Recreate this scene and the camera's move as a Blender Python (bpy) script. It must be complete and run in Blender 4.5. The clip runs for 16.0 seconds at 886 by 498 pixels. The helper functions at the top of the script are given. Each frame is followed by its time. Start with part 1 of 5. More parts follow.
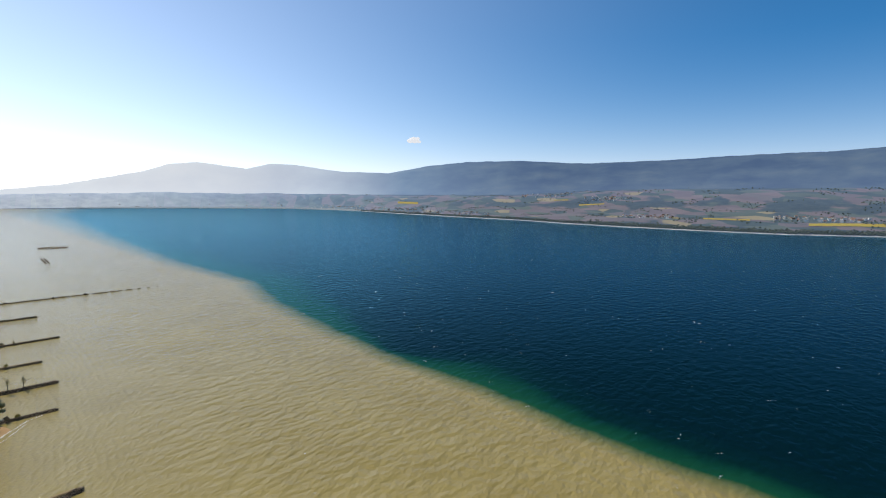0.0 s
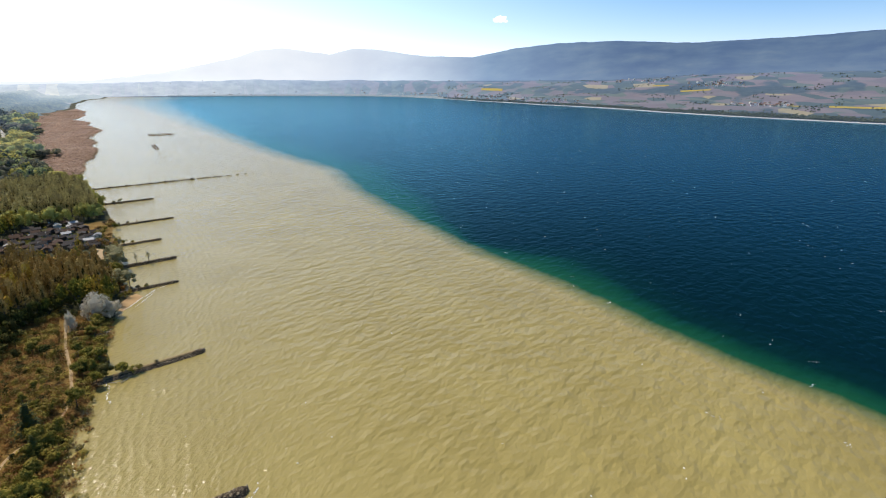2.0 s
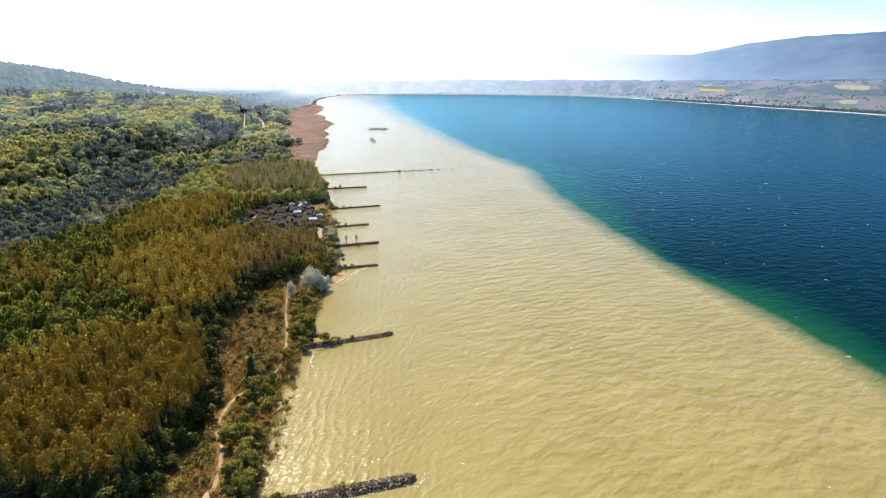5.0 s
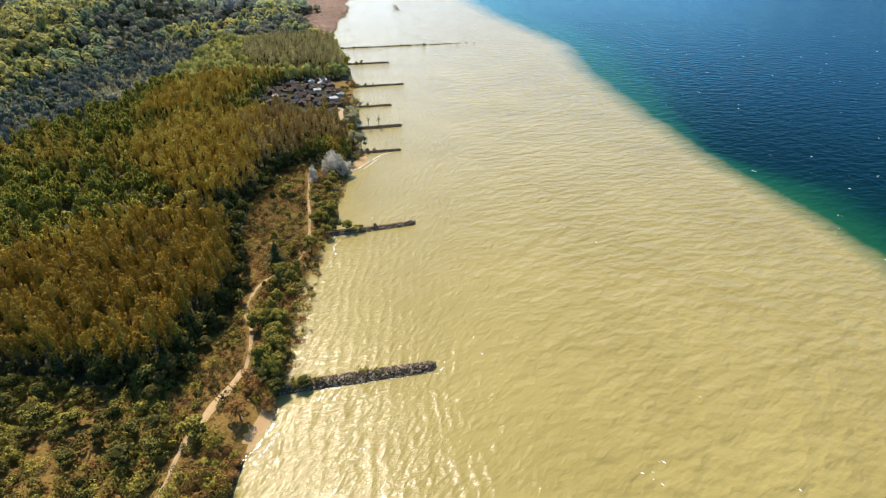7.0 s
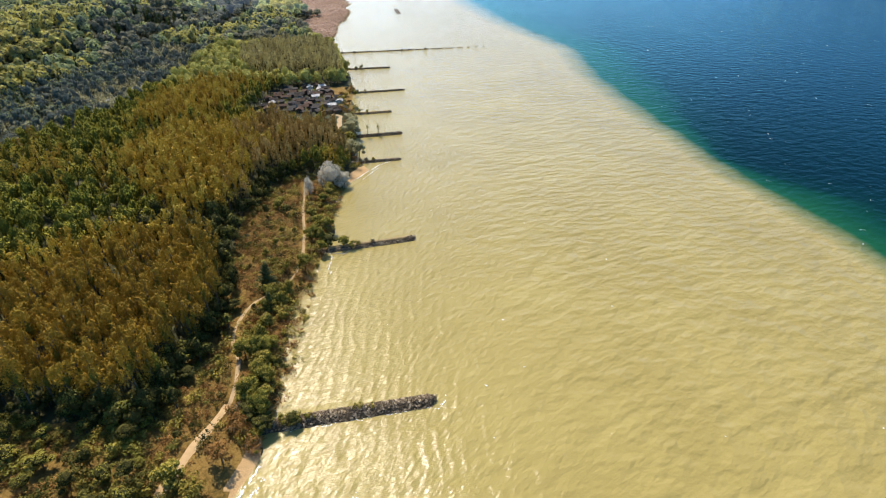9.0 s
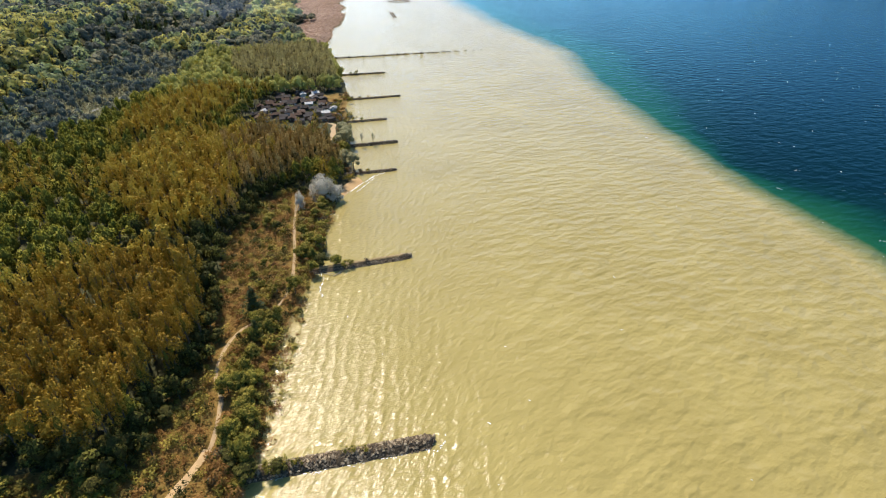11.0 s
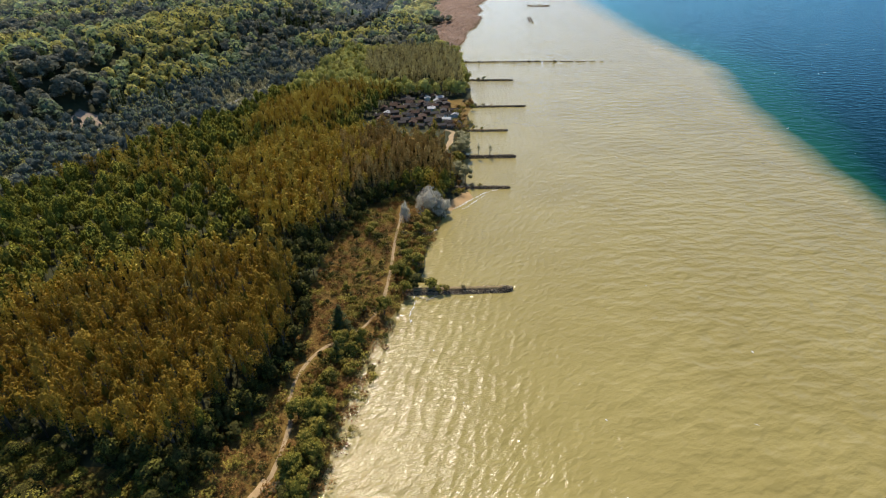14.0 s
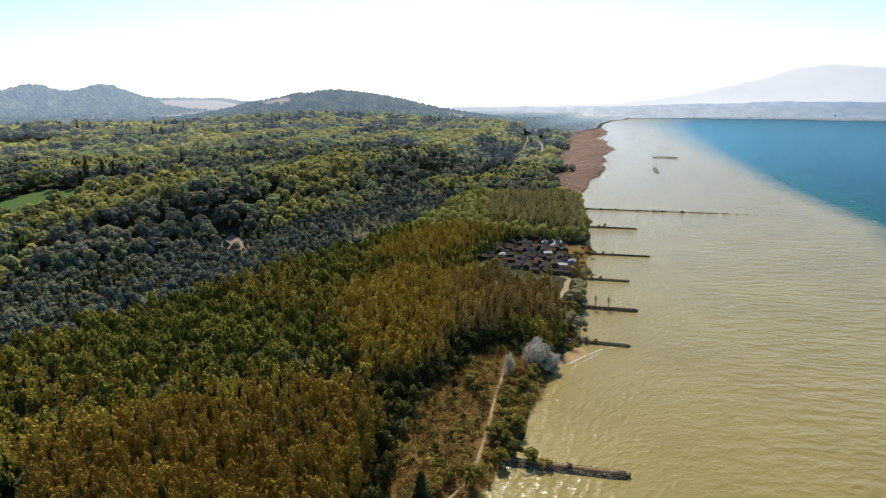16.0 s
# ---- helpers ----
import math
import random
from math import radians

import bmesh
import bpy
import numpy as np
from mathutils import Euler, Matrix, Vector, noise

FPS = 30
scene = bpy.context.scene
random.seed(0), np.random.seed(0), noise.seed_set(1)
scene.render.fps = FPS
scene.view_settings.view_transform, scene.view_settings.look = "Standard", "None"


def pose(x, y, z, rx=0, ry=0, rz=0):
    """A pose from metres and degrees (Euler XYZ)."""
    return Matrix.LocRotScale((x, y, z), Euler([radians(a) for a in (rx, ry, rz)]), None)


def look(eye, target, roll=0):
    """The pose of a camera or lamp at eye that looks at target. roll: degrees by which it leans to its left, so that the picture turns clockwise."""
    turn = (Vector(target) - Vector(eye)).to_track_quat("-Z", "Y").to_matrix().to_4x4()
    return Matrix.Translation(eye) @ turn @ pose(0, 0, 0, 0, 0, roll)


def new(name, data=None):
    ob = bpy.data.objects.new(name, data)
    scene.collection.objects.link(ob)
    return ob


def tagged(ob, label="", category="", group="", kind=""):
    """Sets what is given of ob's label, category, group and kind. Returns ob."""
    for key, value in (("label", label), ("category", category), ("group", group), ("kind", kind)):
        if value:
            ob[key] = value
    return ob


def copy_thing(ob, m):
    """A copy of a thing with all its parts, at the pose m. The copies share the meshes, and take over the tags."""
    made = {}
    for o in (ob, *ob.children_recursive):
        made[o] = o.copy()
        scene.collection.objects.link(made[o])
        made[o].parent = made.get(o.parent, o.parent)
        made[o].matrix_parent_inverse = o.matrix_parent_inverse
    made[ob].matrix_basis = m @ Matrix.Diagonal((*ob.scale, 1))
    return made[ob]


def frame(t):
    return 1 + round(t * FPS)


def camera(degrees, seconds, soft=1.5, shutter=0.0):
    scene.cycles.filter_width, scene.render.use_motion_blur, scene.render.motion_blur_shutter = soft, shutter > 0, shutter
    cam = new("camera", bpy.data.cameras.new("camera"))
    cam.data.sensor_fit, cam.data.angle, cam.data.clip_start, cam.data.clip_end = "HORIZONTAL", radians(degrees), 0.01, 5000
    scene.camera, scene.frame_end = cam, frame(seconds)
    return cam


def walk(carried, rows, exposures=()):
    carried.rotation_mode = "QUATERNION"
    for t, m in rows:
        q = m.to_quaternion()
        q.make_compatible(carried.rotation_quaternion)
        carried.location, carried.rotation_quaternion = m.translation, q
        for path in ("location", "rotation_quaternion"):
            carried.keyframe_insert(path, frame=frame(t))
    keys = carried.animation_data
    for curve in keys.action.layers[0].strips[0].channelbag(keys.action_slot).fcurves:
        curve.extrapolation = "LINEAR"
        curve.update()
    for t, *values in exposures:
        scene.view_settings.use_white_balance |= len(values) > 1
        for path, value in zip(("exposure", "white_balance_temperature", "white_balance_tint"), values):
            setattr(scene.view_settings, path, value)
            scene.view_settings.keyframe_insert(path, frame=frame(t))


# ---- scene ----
cam = camera(81.06, 16.0, soft=1.1)
# seconds, eye x y z, yaw to the left, pitch up, roll
ROWS = [
    (0.0, 0.0, -0.0, 116.31, -0.0, -5.86, 0.5),
    (0.1, 0.13, 0.43, 116.37, -0.01, -8.4, 0.5),
    (0.2, 0.27, 0.86, 116.42, -0.02, -10.9, 0.49),
    (0.3, 0.4, 1.28, 116.48, -0.02, -13.4, 0.49),
    (0.4, 0.54, 1.71, 116.53, -0.03, -15.7, 0.48),
    (0.5, 0.67, 2.14, 116.59, -0.04, -17.86, 0.48),
    (0.6, 0.59, 2.33, 116.62, -0.11, -17.9, 0.46),
    (1.0, 0.29, 3.11, 116.73, -0.4, -17.93, 0.36),
    (1.5, -0.5, 3.49, 116.75, 1.75, -17.94, 0.39),
    (2.0, -1.58, 3.61, 116.18, 9.0, -17.92, 0.14),
    (2.2, -1.88, 3.88, 116.04, 15.6, -17.84, 0.18),
    (2.5, -2.34, 4.29, 115.82, 25.81, -17.71, 0.24),
    (2.7, -2.58, 4.69, 115.84, 30.0, -17.71, 0.3),
    (3.0, -2.93, 5.28, 115.86, 32.32, -17.72, 0.4),
    (4.0, -4.17, 7.27, 116.54, 31.27, -17.78, 0.24),
    (4.95, -5.34, 9.16, 117.19, 30.27, -17.85, 0.1),
    (5.2, -5.65, 9.66, 117.36, 30.01, -19.25, 0.06),
    (5.3, -5.77, 9.86, 117.42, 29.9, -19.85, 0.04),
    (5.5, -6.02, 10.26, 117.56, 29.69, -20.96, 0.01),
    (6.0, -6.74, 11.91, 118.22, 29.31, -24.52, 0.31),
    (6.5, -7.84, 13.54, 118.56, 29.65, -28.16, 0.29),
    (7.0, -9.28, 15.91, 118.7, 33.05, -31.2, 0.23),
    (7.5, -11.2, 18.64, 118.7, 33.34, -31.16, 0.33),
    (8.0, -13.81, 21.64, 118.22, 33.32, -31.1, 0.06),
    (8.5, -15.57, 24.72, 117.73, 33.22, -30.98, 0.18),
    (9.0, -16.73, 27.77, 117.56, 33.31, -30.88, 0.08),
    (11.5, -25.76, 42.89, 117.33, 33.15, -30.67, -0.63),
    (12.0, -27.25, 45.92, 117.42, 33.1, -30.64, -0.61),
    (12.5, -28.96, 49.02, 117.52, 33.22, -30.55, -0.37),
    (13.0, -31.24, 52.2, 117.62, 37.07, -30.53, -0.5),
    (13.5, -33.65, 55.17, 117.69, 41.46, -30.46, -0.22),
    (14.0, -35.68, 57.89, 117.67, 47.03, -30.38, -0.22),
    (14.5, -38.02, 60.29, 117.63, 52.6, -30.25, -0.33),
    (15.0, -40.68, 62.88, 117.68, 58.15, -30.2, -0.25),
    (15.3, -42.43, 64.69, 117.85, 59.3, -30.0, -0.3),
    (15.5, -43.59, 65.9, 117.96, 59.75, -26.1, -0.34),
    (15.6, -44.07, 66.53, 117.98, 59.87, -24.6, -0.32),
    (15.8, -45.04, 67.78, 118.03, 60.12, -20.2, -0.28),
    (16.0, -46.0, 69.04, 118.08, 60.37, -15.63, -0.24),
]


def aim(x, y, z, yaw, pitch, roll):
    a, b = radians(yaw), radians(pitch)
    way = Vector((-math.sin(a) * math.cos(b), math.cos(a) * math.cos(b), math.sin(b)))
    eye = Vector((x, y, z))
    return look(eye, eye + way, roll)


# seconds, stops, kelvin, tint
EXPOSURES = [(t, stops, kelvin, 10) for t, stops, kelvin in (
    (0.0, -0.5, 6600), (0.5, -0.45, 6700), (1.0, -0.25, 6700), (1.5, -0.12, 6700), (2.0, -0.12, 6700), (2.5, -0.05, 6700), (3.0, 0.15, 6700), (5.5, 0.5, 6700), (6.0, 0.6, 6680), (7.2, 0.42, 6680),
    (9.0, 0.42, 6680), (12.5, 0.28, 6680), (14.0, -0.05, 6680), (15.0, -0.15, 6700), (15.5, -0.12, 6600), (16.0, -0.22, 6600))]
walk(cam, [(t, aim(*row)) for t, *row in ROWS], EXPOSURES)

# ---- sky and sun ----
SUN_AZ, SUN_EL = 60.0, 52.5  # degrees to the left of +y, degrees up
world = bpy.data.worlds.new("sky")
scene.world = world
world.use_nodes = True
wn = world.node_tree.nodes
sky = wn.new("ShaderNodeTexSky")
sky.sky_type = "NISHITA"
sky.sun_disc = False
sky.sun_elevation, sky.sun_rotation = radians(SUN_EL), radians(-SUN_AZ)
sky.air_density, sky.dust_density, sky.ozone_density = 1.0, 0.5, 5.0
wl = world.node_tree.links
wn["Background"].inputs["Strength"].default_value = 0.102
clear_blue = wn.new("ShaderNodeHueSaturation")
clear_blue.inputs["Saturation"].default_value = 1.5
wl.new(sky.outputs[0], clear_blue.inputs["Color"])
wl.new(clear_blue.outputs[0], wn["Background"].inputs["Color"])
# the pale glow of a hazy spring sky round the sun
SUN_WAY = Vector((-math.sin(radians(SUN_AZ)) * math.cos(radians(SUN_EL)), math.cos(radians(SUN_AZ)) * math.cos(radians(SUN_EL)), math.sin(radians(SUN_EL))))


def world_math(op, a, b):
    m = wn.new("ShaderNodeMath")
    m.operation = op
    for slot, value in enumerate((a, b)):
        if isinstance(value, (int, float)):
            m.inputs[slot].default_value = value
        else:
            wl.new(value, m.inputs[slot])
    return m.outputs[0]


way, dot, split = wn.new("ShaderNodeTexCoord"), wn.new("ShaderNodeVectorMath"), wn.new("ShaderNodeSeparateXYZ")
dot.operation = "DOT_PRODUCT"
dot.inputs[1].default_value = SUN_WAY
wl.new(way.outputs["Generated"], dot.inputs[0])
wl.new(way.outputs["Generated"], split.inputs[0])
towards = world_math("POWER", world_math("MAXIMUM", dot.outputs["Value"], 0.0), 2.8)
low = world_math("POWER", world_math("SUBTRACT", 1.0, world_math("MAXIMUM", split.outputs[2], 0.0)), 4.0)
glow = wn.new("ShaderNodeBackground")
glow.inputs["Color"].default_value = (1.0, 0.985, 0.96, 1)
wl.new(world_math("MULTIPLY", towards, world_math("ADD", 0.3, world_math("MULTIPLY", low, 3.7))), glow.inputs["Strength"])
haze = wn.new("ShaderNodeBackground")
haze.inputs["Color"].default_value = (0.17, 0.47, 1.0, 1)
wl.new(world_math("ADD", 0.11, world_math("MULTIPLY", low, 0.3)), haze.inputs["Strength"])
air = wn.new("ShaderNodeBackground")
air.inputs["Color"].default_value = (0.98, 0.86, 1.0, 1)
wl.new(world_math("MULTIPLY", world_math("POWER", low, 3.0), 0.72), air.inputs["Strength"])
clear, paler, both = wn.new("ShaderNodeAddShader"), wn.new("ShaderNodeAddShader"), wn.new("ShaderNodeAddShader")
wl.new(wn["Background"].outputs[0], clear.inputs[0])
wl.new(haze.outputs[0], clear.inputs[1])
wl.new(clear.outputs[0], paler.inputs[0])
wl.new(air.outputs[0], paler.inputs[1])
wl.new(paler.outputs[0], both.inputs[0])
wl.new(glow.outputs[0], both.inputs[1])
wl.new(both.outputs[0], wn["World Output"].inputs["Surface"])
sun = new("sun", bpy.data.lights.new("sun", "SUN"))
sun.data.energy, sun.data.angle, sun.data.color = 5.0, radians(0.55), (1.0, 0.93, 0.82)
sun.matrix_world = look(SUN_WAY * 500, (0, 0, 0))


# ---- materials ----
def material(name, rough=0.8, spec=0.3):
    m = bpy.data.materials.new(name)
    m.use_nodes = True
    b = m.node_tree.nodes["Principled BSDF"]
    b.inputs["Roughness"].default_value, b.inputs["Specular IOR Level"].default_value = rough, spec
    return m, m.node_tree.nodes, m.node_tree.links, b


def node(nodes, kind, **values):
    n = nodes.new(kind)
    for key, value in values.items():
        n.inputs[key.replace("_", " ")].default_value = value
    return n


def ramp(nodes, stops, mode="LINEAR"):
    r = nodes.new("ShaderNodeValToRGB")
    r.color_ramp.interpolation = mode
    e = r.color_ramp.elements
    while len(e) < len(stops):
        e.new(0.5)
    for k, (at, colour) in enumerate(stops):
        e[k].position, e[k].color = at, (*colour, 1)
    return r


def place(nodes, links, scale=(1, 1, 1), turn=0.0):
    g = nodes.new("ShaderNodeNewGeometry")
    m = nodes.new("ShaderNodeMapping")
    m.vector_type = "TEXTURE"
    m.inputs["Scale"].default_value = [1 / k if k else 1e6 for k in scale]
    m.inputs["Rotation"].default_value = (0, 0, radians(turn))
    links.new(g.outputs["Position"], m.inputs["Vector"])
    return m.outputs[0]


def noise_of(nodes, links, where, scale, detail=4.0, rough=0.55):
    n = node(nodes, "ShaderNodeTexNoise", Scale=scale, Detail=detail, Roughness=rough)
    links.new(where, n.inputs["Vector"])
    return n.outputs["Fac"]


def mix(nodes, links, fac, a, b, blend="MIX"):
    m = nodes.new("ShaderNodeMix")
    m.data_type, m.blend_type = "RGBA", blend
    for value, slot in ((fac, 0), (a, 6), (b, 7)):
        if isinstance(value, (int, float)):
            m.inputs[slot].default_value = value
        elif isinstance(value, tuple):
            m.inputs[slot].default_value = (*value, 1)
        else:
            links.new(value, m.inputs[slot])
    return m.outputs[2]


def math_of(nodes, links, op, a, b=0.0, clamp=False):
    m = nodes.new("ShaderNodeMath")
    m.operation, m.use_clamp = op, clamp
    for slot, value in enumerate((a, b)):
        if isinstance(value, (int, float)):
            m.inputs[slot].default_value = value
        else:
            links.new(value, m.inputs[slot])
    return m.outputs[0]


def bumped(nodes, links, b, height, strength=0.5, distance=0.1):
    n = node(nodes, "ShaderNodeBump", Strength=strength, Distance=distance)
    links.new(height, n.inputs["Height"])
    links.new(n.outputs[0], b.inputs["Normal"])


def plain(name, dark, light, scale=2.0, rough=0.8, spec=0.3, bump=0.3):
    """A surface whose colour wanders between two tones, with a fine grain."""
    m, n, l, b = material(name, rough, spec)
    p = place(n, l)
    big, fine = noise_of(n, l, p, scale), noise_of(n, l, p, scale * 7)
    r = ramp(n, [(0.3, dark), (0.7, light)])
    l.new(math_of(n, l, "ADD", math_of(n, l, "MULTIPLY", big, 0.6), math_of(n, l, "MULTIPLY", fine, 0.4)), r.inputs[0])
    l.new(r.outputs[0], b.inputs["Base Color"])
    bumped(n, l, b, fine, bump, 0.05)
    return m


def foliage(name, stops, thin=0.35):
    """Leaves that let some light through; tint varies from tree to tree, and leaf by leaf."""
    m, n, l, b = material(name, 0.75, 0.15)
    a = n.new("ShaderNodeAttribute")
    a.attribute_name = "tint"
    g, o = n.new("ShaderNodeNewGeometry"), n.new("ShaderNodeObjectInfo")
    v = math_of(n, l, "ADD", math_of(n, l, "MULTIPLY", g.outputs["Random Per Island"], 0.18), math_of(n, l, "MULTIPLY", a.outputs["Fac"], 0.67))
    v = math_of(n, l, "ADD", v, math_of(n, l, "MULTIPLY", o.outputs["Random"], 0.25))
    r = ramp(n, stops)
    l.new(v, r.inputs[0])
    l.new(r.outputs[0], b.inputs["Base Color"])
    t = n.new("ShaderNodeBsdfTranslucent")
    l.new(r.outputs[0], t.inputs["Color"])
    s = n.new("ShaderNodeMixShader")
    s.inputs[0].default_value = thin
    l.new(b.outputs[0], s.inputs[1])
    l.new(t.outputs[0], s.inputs[2])
    l.new(s.outputs[0], n["Material Output"].inputs["Surface"])
    return m


LEAVES = {
    "poplar": foliage("poplar_buds", [(0.1, (0.12, 0.064, 0.009)), (0.45, (0.31, 0.183, 0.02)), (0.7, (0.4, 0.255, 0.028)), (0.95, (0.52, 0.365, 0.05))], 0.09),
    "golden": foliage("golden_poplar_buds", [(0.1, (0.18, 0.094, 0.013)), (0.45, (0.37, 0.22, 0.023)), (0.7, (0.45, 0.305, 0.034)), (0.95, (0.54, 0.4, 0.06))], 0.1),
    "dusky": foliage("dusky_poplar_buds", [(0.1, (0.165, 0.092, 0.025)), (0.45, (0.335, 0.205, 0.052)), (0.7, (0.41, 0.27, 0.075)), (0.95, (0.49, 0.35, 0.115))], 0.1),
    "tan": foliage("tan_poplar_buds", [(0.1, (0.24, 0.19, 0.075)), (0.45, (0.44, 0.355, 0.13)), (0.7, (0.53, 0.44, 0.17)), (0.95, (0.6, 0.52, 0.22))], 0.2),
    "pale": foliage("pale_young_leaves", [(0.1, (0.24, 0.21, 0.05)), (0.5, (0.44, 0.39, 0.085)), (0.9, (0.56, 0.5, 0.13))], 0.2),
    "budding": foliage("grey_green_buds", [(0.1, (0.17, 0.15, 0.065)), (0.5, (0.31, 0.275, 0.13)), (0.9, (0.42, 0.38, 0.19))], 0.25),
    "green": foliage("young_leaves", [(0.1, (0.12, 0.117, 0.015)), (0.5, (0.32, 0.285, 0.032)), (0.9, (0.52, 0.445, 0.06))], 0.2),
    "olive": foliage("olive_leaves", [(0.1, (0.11, 0.082, 0.017)), (0.5, (0.25, 0.188, 0.03)), (0.9, (0.4, 0.315, 0.052))], 0.12),
    "shore": foliage("shore_leaves", [(0.1, (0.095, 0.078, 0.014)), (0.5, (0.225, 0.18, 0.025)), (0.9, (0.37, 0.3, 0.045))], 0.12),
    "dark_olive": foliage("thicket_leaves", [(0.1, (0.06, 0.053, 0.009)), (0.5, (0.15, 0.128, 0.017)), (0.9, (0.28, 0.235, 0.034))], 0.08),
    # dark green leaves, darkened further to stand for their shaded side
    "shade": foliage("shaded_dark_leaves", [(0.1, (0.024, 0.027, 0.006)), (0.5, (0.076, 0.072, 0.011)), (0.9, (0.175, 0.155, 0.024))], 0.04),
    "fresh": foliage("fresh_leaves", [(0.1, (0.18, 0.14, 0.019)), (0.5, (0.39, 0.305, 0.033)), (0.9, (0.55, 0.45, 0.065))], 0.18),
    "bare": foliage("bare_twigs", [(0.1, (0.085, 0.064, 0.035)), (0.5, (0.155, 0.12, 0.066)), (0.9, (0.24, 0.19, 0.105))], 0.15),
    "conifer": foliage("needles", [(0.1, (0.035, 0.04, 0.012)), (0.5, (0.066, 0.072, 0.018)), (0.9, (0.11, 0.115, 0.028))], 0.2),
    "willow": foliage("silver_catkins", [(0.1, (0.36, 0.315, 0.22)), (0.5, (0.62, 0.56, 0.43)), (0.9, (0.76, 0.7, 0.56))], 0.4),
    "rust": foliage("rusty_twigs", [(0.1, (0.13, 0.06, 0.016)), (0.5, (0.25, 0.125, 0.033)), (0.9, (0.37, 0.2, 0.055))], 0.25),
    # far and slope tones: distance haze lightens and blues the leaf colour itself
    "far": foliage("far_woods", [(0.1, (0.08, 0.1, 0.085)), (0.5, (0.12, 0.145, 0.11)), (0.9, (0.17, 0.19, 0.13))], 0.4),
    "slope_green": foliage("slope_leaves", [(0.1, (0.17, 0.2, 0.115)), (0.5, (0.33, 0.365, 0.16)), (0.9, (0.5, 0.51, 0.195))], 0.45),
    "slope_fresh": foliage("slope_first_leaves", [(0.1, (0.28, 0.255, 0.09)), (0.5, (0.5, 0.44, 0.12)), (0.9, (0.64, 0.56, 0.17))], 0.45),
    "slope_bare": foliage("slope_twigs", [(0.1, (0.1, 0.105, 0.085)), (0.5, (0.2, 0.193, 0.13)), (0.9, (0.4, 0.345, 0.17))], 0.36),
}


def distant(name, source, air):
    """The same wood far off, with the bright air's pale haze painted in as emission."""
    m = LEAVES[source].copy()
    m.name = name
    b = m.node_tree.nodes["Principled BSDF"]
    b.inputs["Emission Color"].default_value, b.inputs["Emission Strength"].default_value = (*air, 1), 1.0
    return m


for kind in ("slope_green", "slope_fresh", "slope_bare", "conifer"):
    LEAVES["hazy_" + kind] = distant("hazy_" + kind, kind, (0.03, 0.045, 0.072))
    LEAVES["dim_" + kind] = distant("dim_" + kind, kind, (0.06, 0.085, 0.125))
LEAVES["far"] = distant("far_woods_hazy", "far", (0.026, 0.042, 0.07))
# woods toward the sun get a stronger painted haze
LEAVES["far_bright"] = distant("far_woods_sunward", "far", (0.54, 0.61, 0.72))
BARK = plain("bark", (0.05, 0.04, 0.03), (0.13, 0.11, 0.085), 3.0)
# crown cores, toned dark to stand for the shade among leaves and twigs
INNER_SHADE = plain("inner_leaf_shade", (0.085, 0.08, 0.015), (0.155, 0.14, 0.025), 0.8, 0.95, 0.0)
# slope cores also hold a little bluish distance haze in their colour
SLOPE_HAZY_SHADE = plain("slope_hazy_shade", (0.075, 0.088, 0.074), (0.15, 0.155, 0.11), 0.3, 0.95, 0.0)
TWIG_SHADE = plain("inner_twig_shade", (0.03, 0.027, 0.009), (0.075, 0.066, 0.02), 1.5, 0.95, 0.0)
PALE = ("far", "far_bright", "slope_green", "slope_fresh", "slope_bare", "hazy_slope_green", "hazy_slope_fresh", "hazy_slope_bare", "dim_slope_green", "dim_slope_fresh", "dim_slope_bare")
STONE = plain("breakwater_stone", (0.06, 0.042, 0.024), (0.52, 0.4, 0.25), 0.9, 0.95, 0.08)
COBBLE = plain("small_rubble", (0.035, 0.023, 0.013), (0.34, 0.245, 0.15), 2.2, 0.95, 0.08)
RUBBLE = plain("wet_rubble", (0.03, 0.021, 0.012), (0.12, 0.085, 0.05), 0.8, 0.95, 0.08)
PATH = plain("gravel_path", (0.3, 0.2, 0.1), (0.45, 0.32, 0.17), 0.6, 0.9)
SANDY = plain("path_sand", (0.36, 0.23, 0.105), (0.5, 0.34, 0.17), 0.5, 0.9)
ROAD = plain("pale_road", (0.26, 0.25, 0.225), (0.38, 0.36, 0.325), 0.2, 0.9)
DRIFT = plain("driftwood", (0.25, 0.22, 0.18), (0.45, 0.41, 0.35), 1.5)


# ---- mesh tools ----
def mesh_of(name, verts, faces, mats, index=None, tint=None, smooth=False):
    """A mesh from arrays: vertices n x 3, faces m x 3 or m x 4."""
    verts, faces = np.asarray(verts, np.float32), np.asarray(faces, np.int32)
    me = bpy.data.meshes.new(name)
    me.vertices.add(len(verts))
    me.vertices.foreach_set("co", verts.ravel())
    me.loops.add(faces.size)
    me.loops.foreach_set("vertex_index", faces.ravel())
    me.polygons.add(len(faces))
    me.polygons.foreach_set("loop_start", np.arange(0, faces.size, faces.shape[1], dtype=np.int32))
    if index is not None:
        me.polygons.foreach_set("material_index", np.asarray(index, np.int32))
    me.polygons.foreach_set("use_smooth", np.full(len(faces), smooth))
    for m in mats:
        me.materials.append(m)
    for key, values in (tint or {}).items():
        me.attributes.new(key, "FLOAT", "POINT").data.foreach_set("value", np.asarray(values, np.float32))
    me.update(calc_edges=True)
    return me


def part(name, bm, mat, parent, label=""):
    """A bmesh, or a finished mesh, as one object under a thing."""
    me = bm
    if isinstance(bm, bmesh.types.BMesh):
        me = bpy.data.meshes.new(name)
        bm.to_mesh(me)
        bm.free()
        me.materials.append(mat)
    ob = new(name, me)
    ob.parent = parent
    return tagged(ob, label)


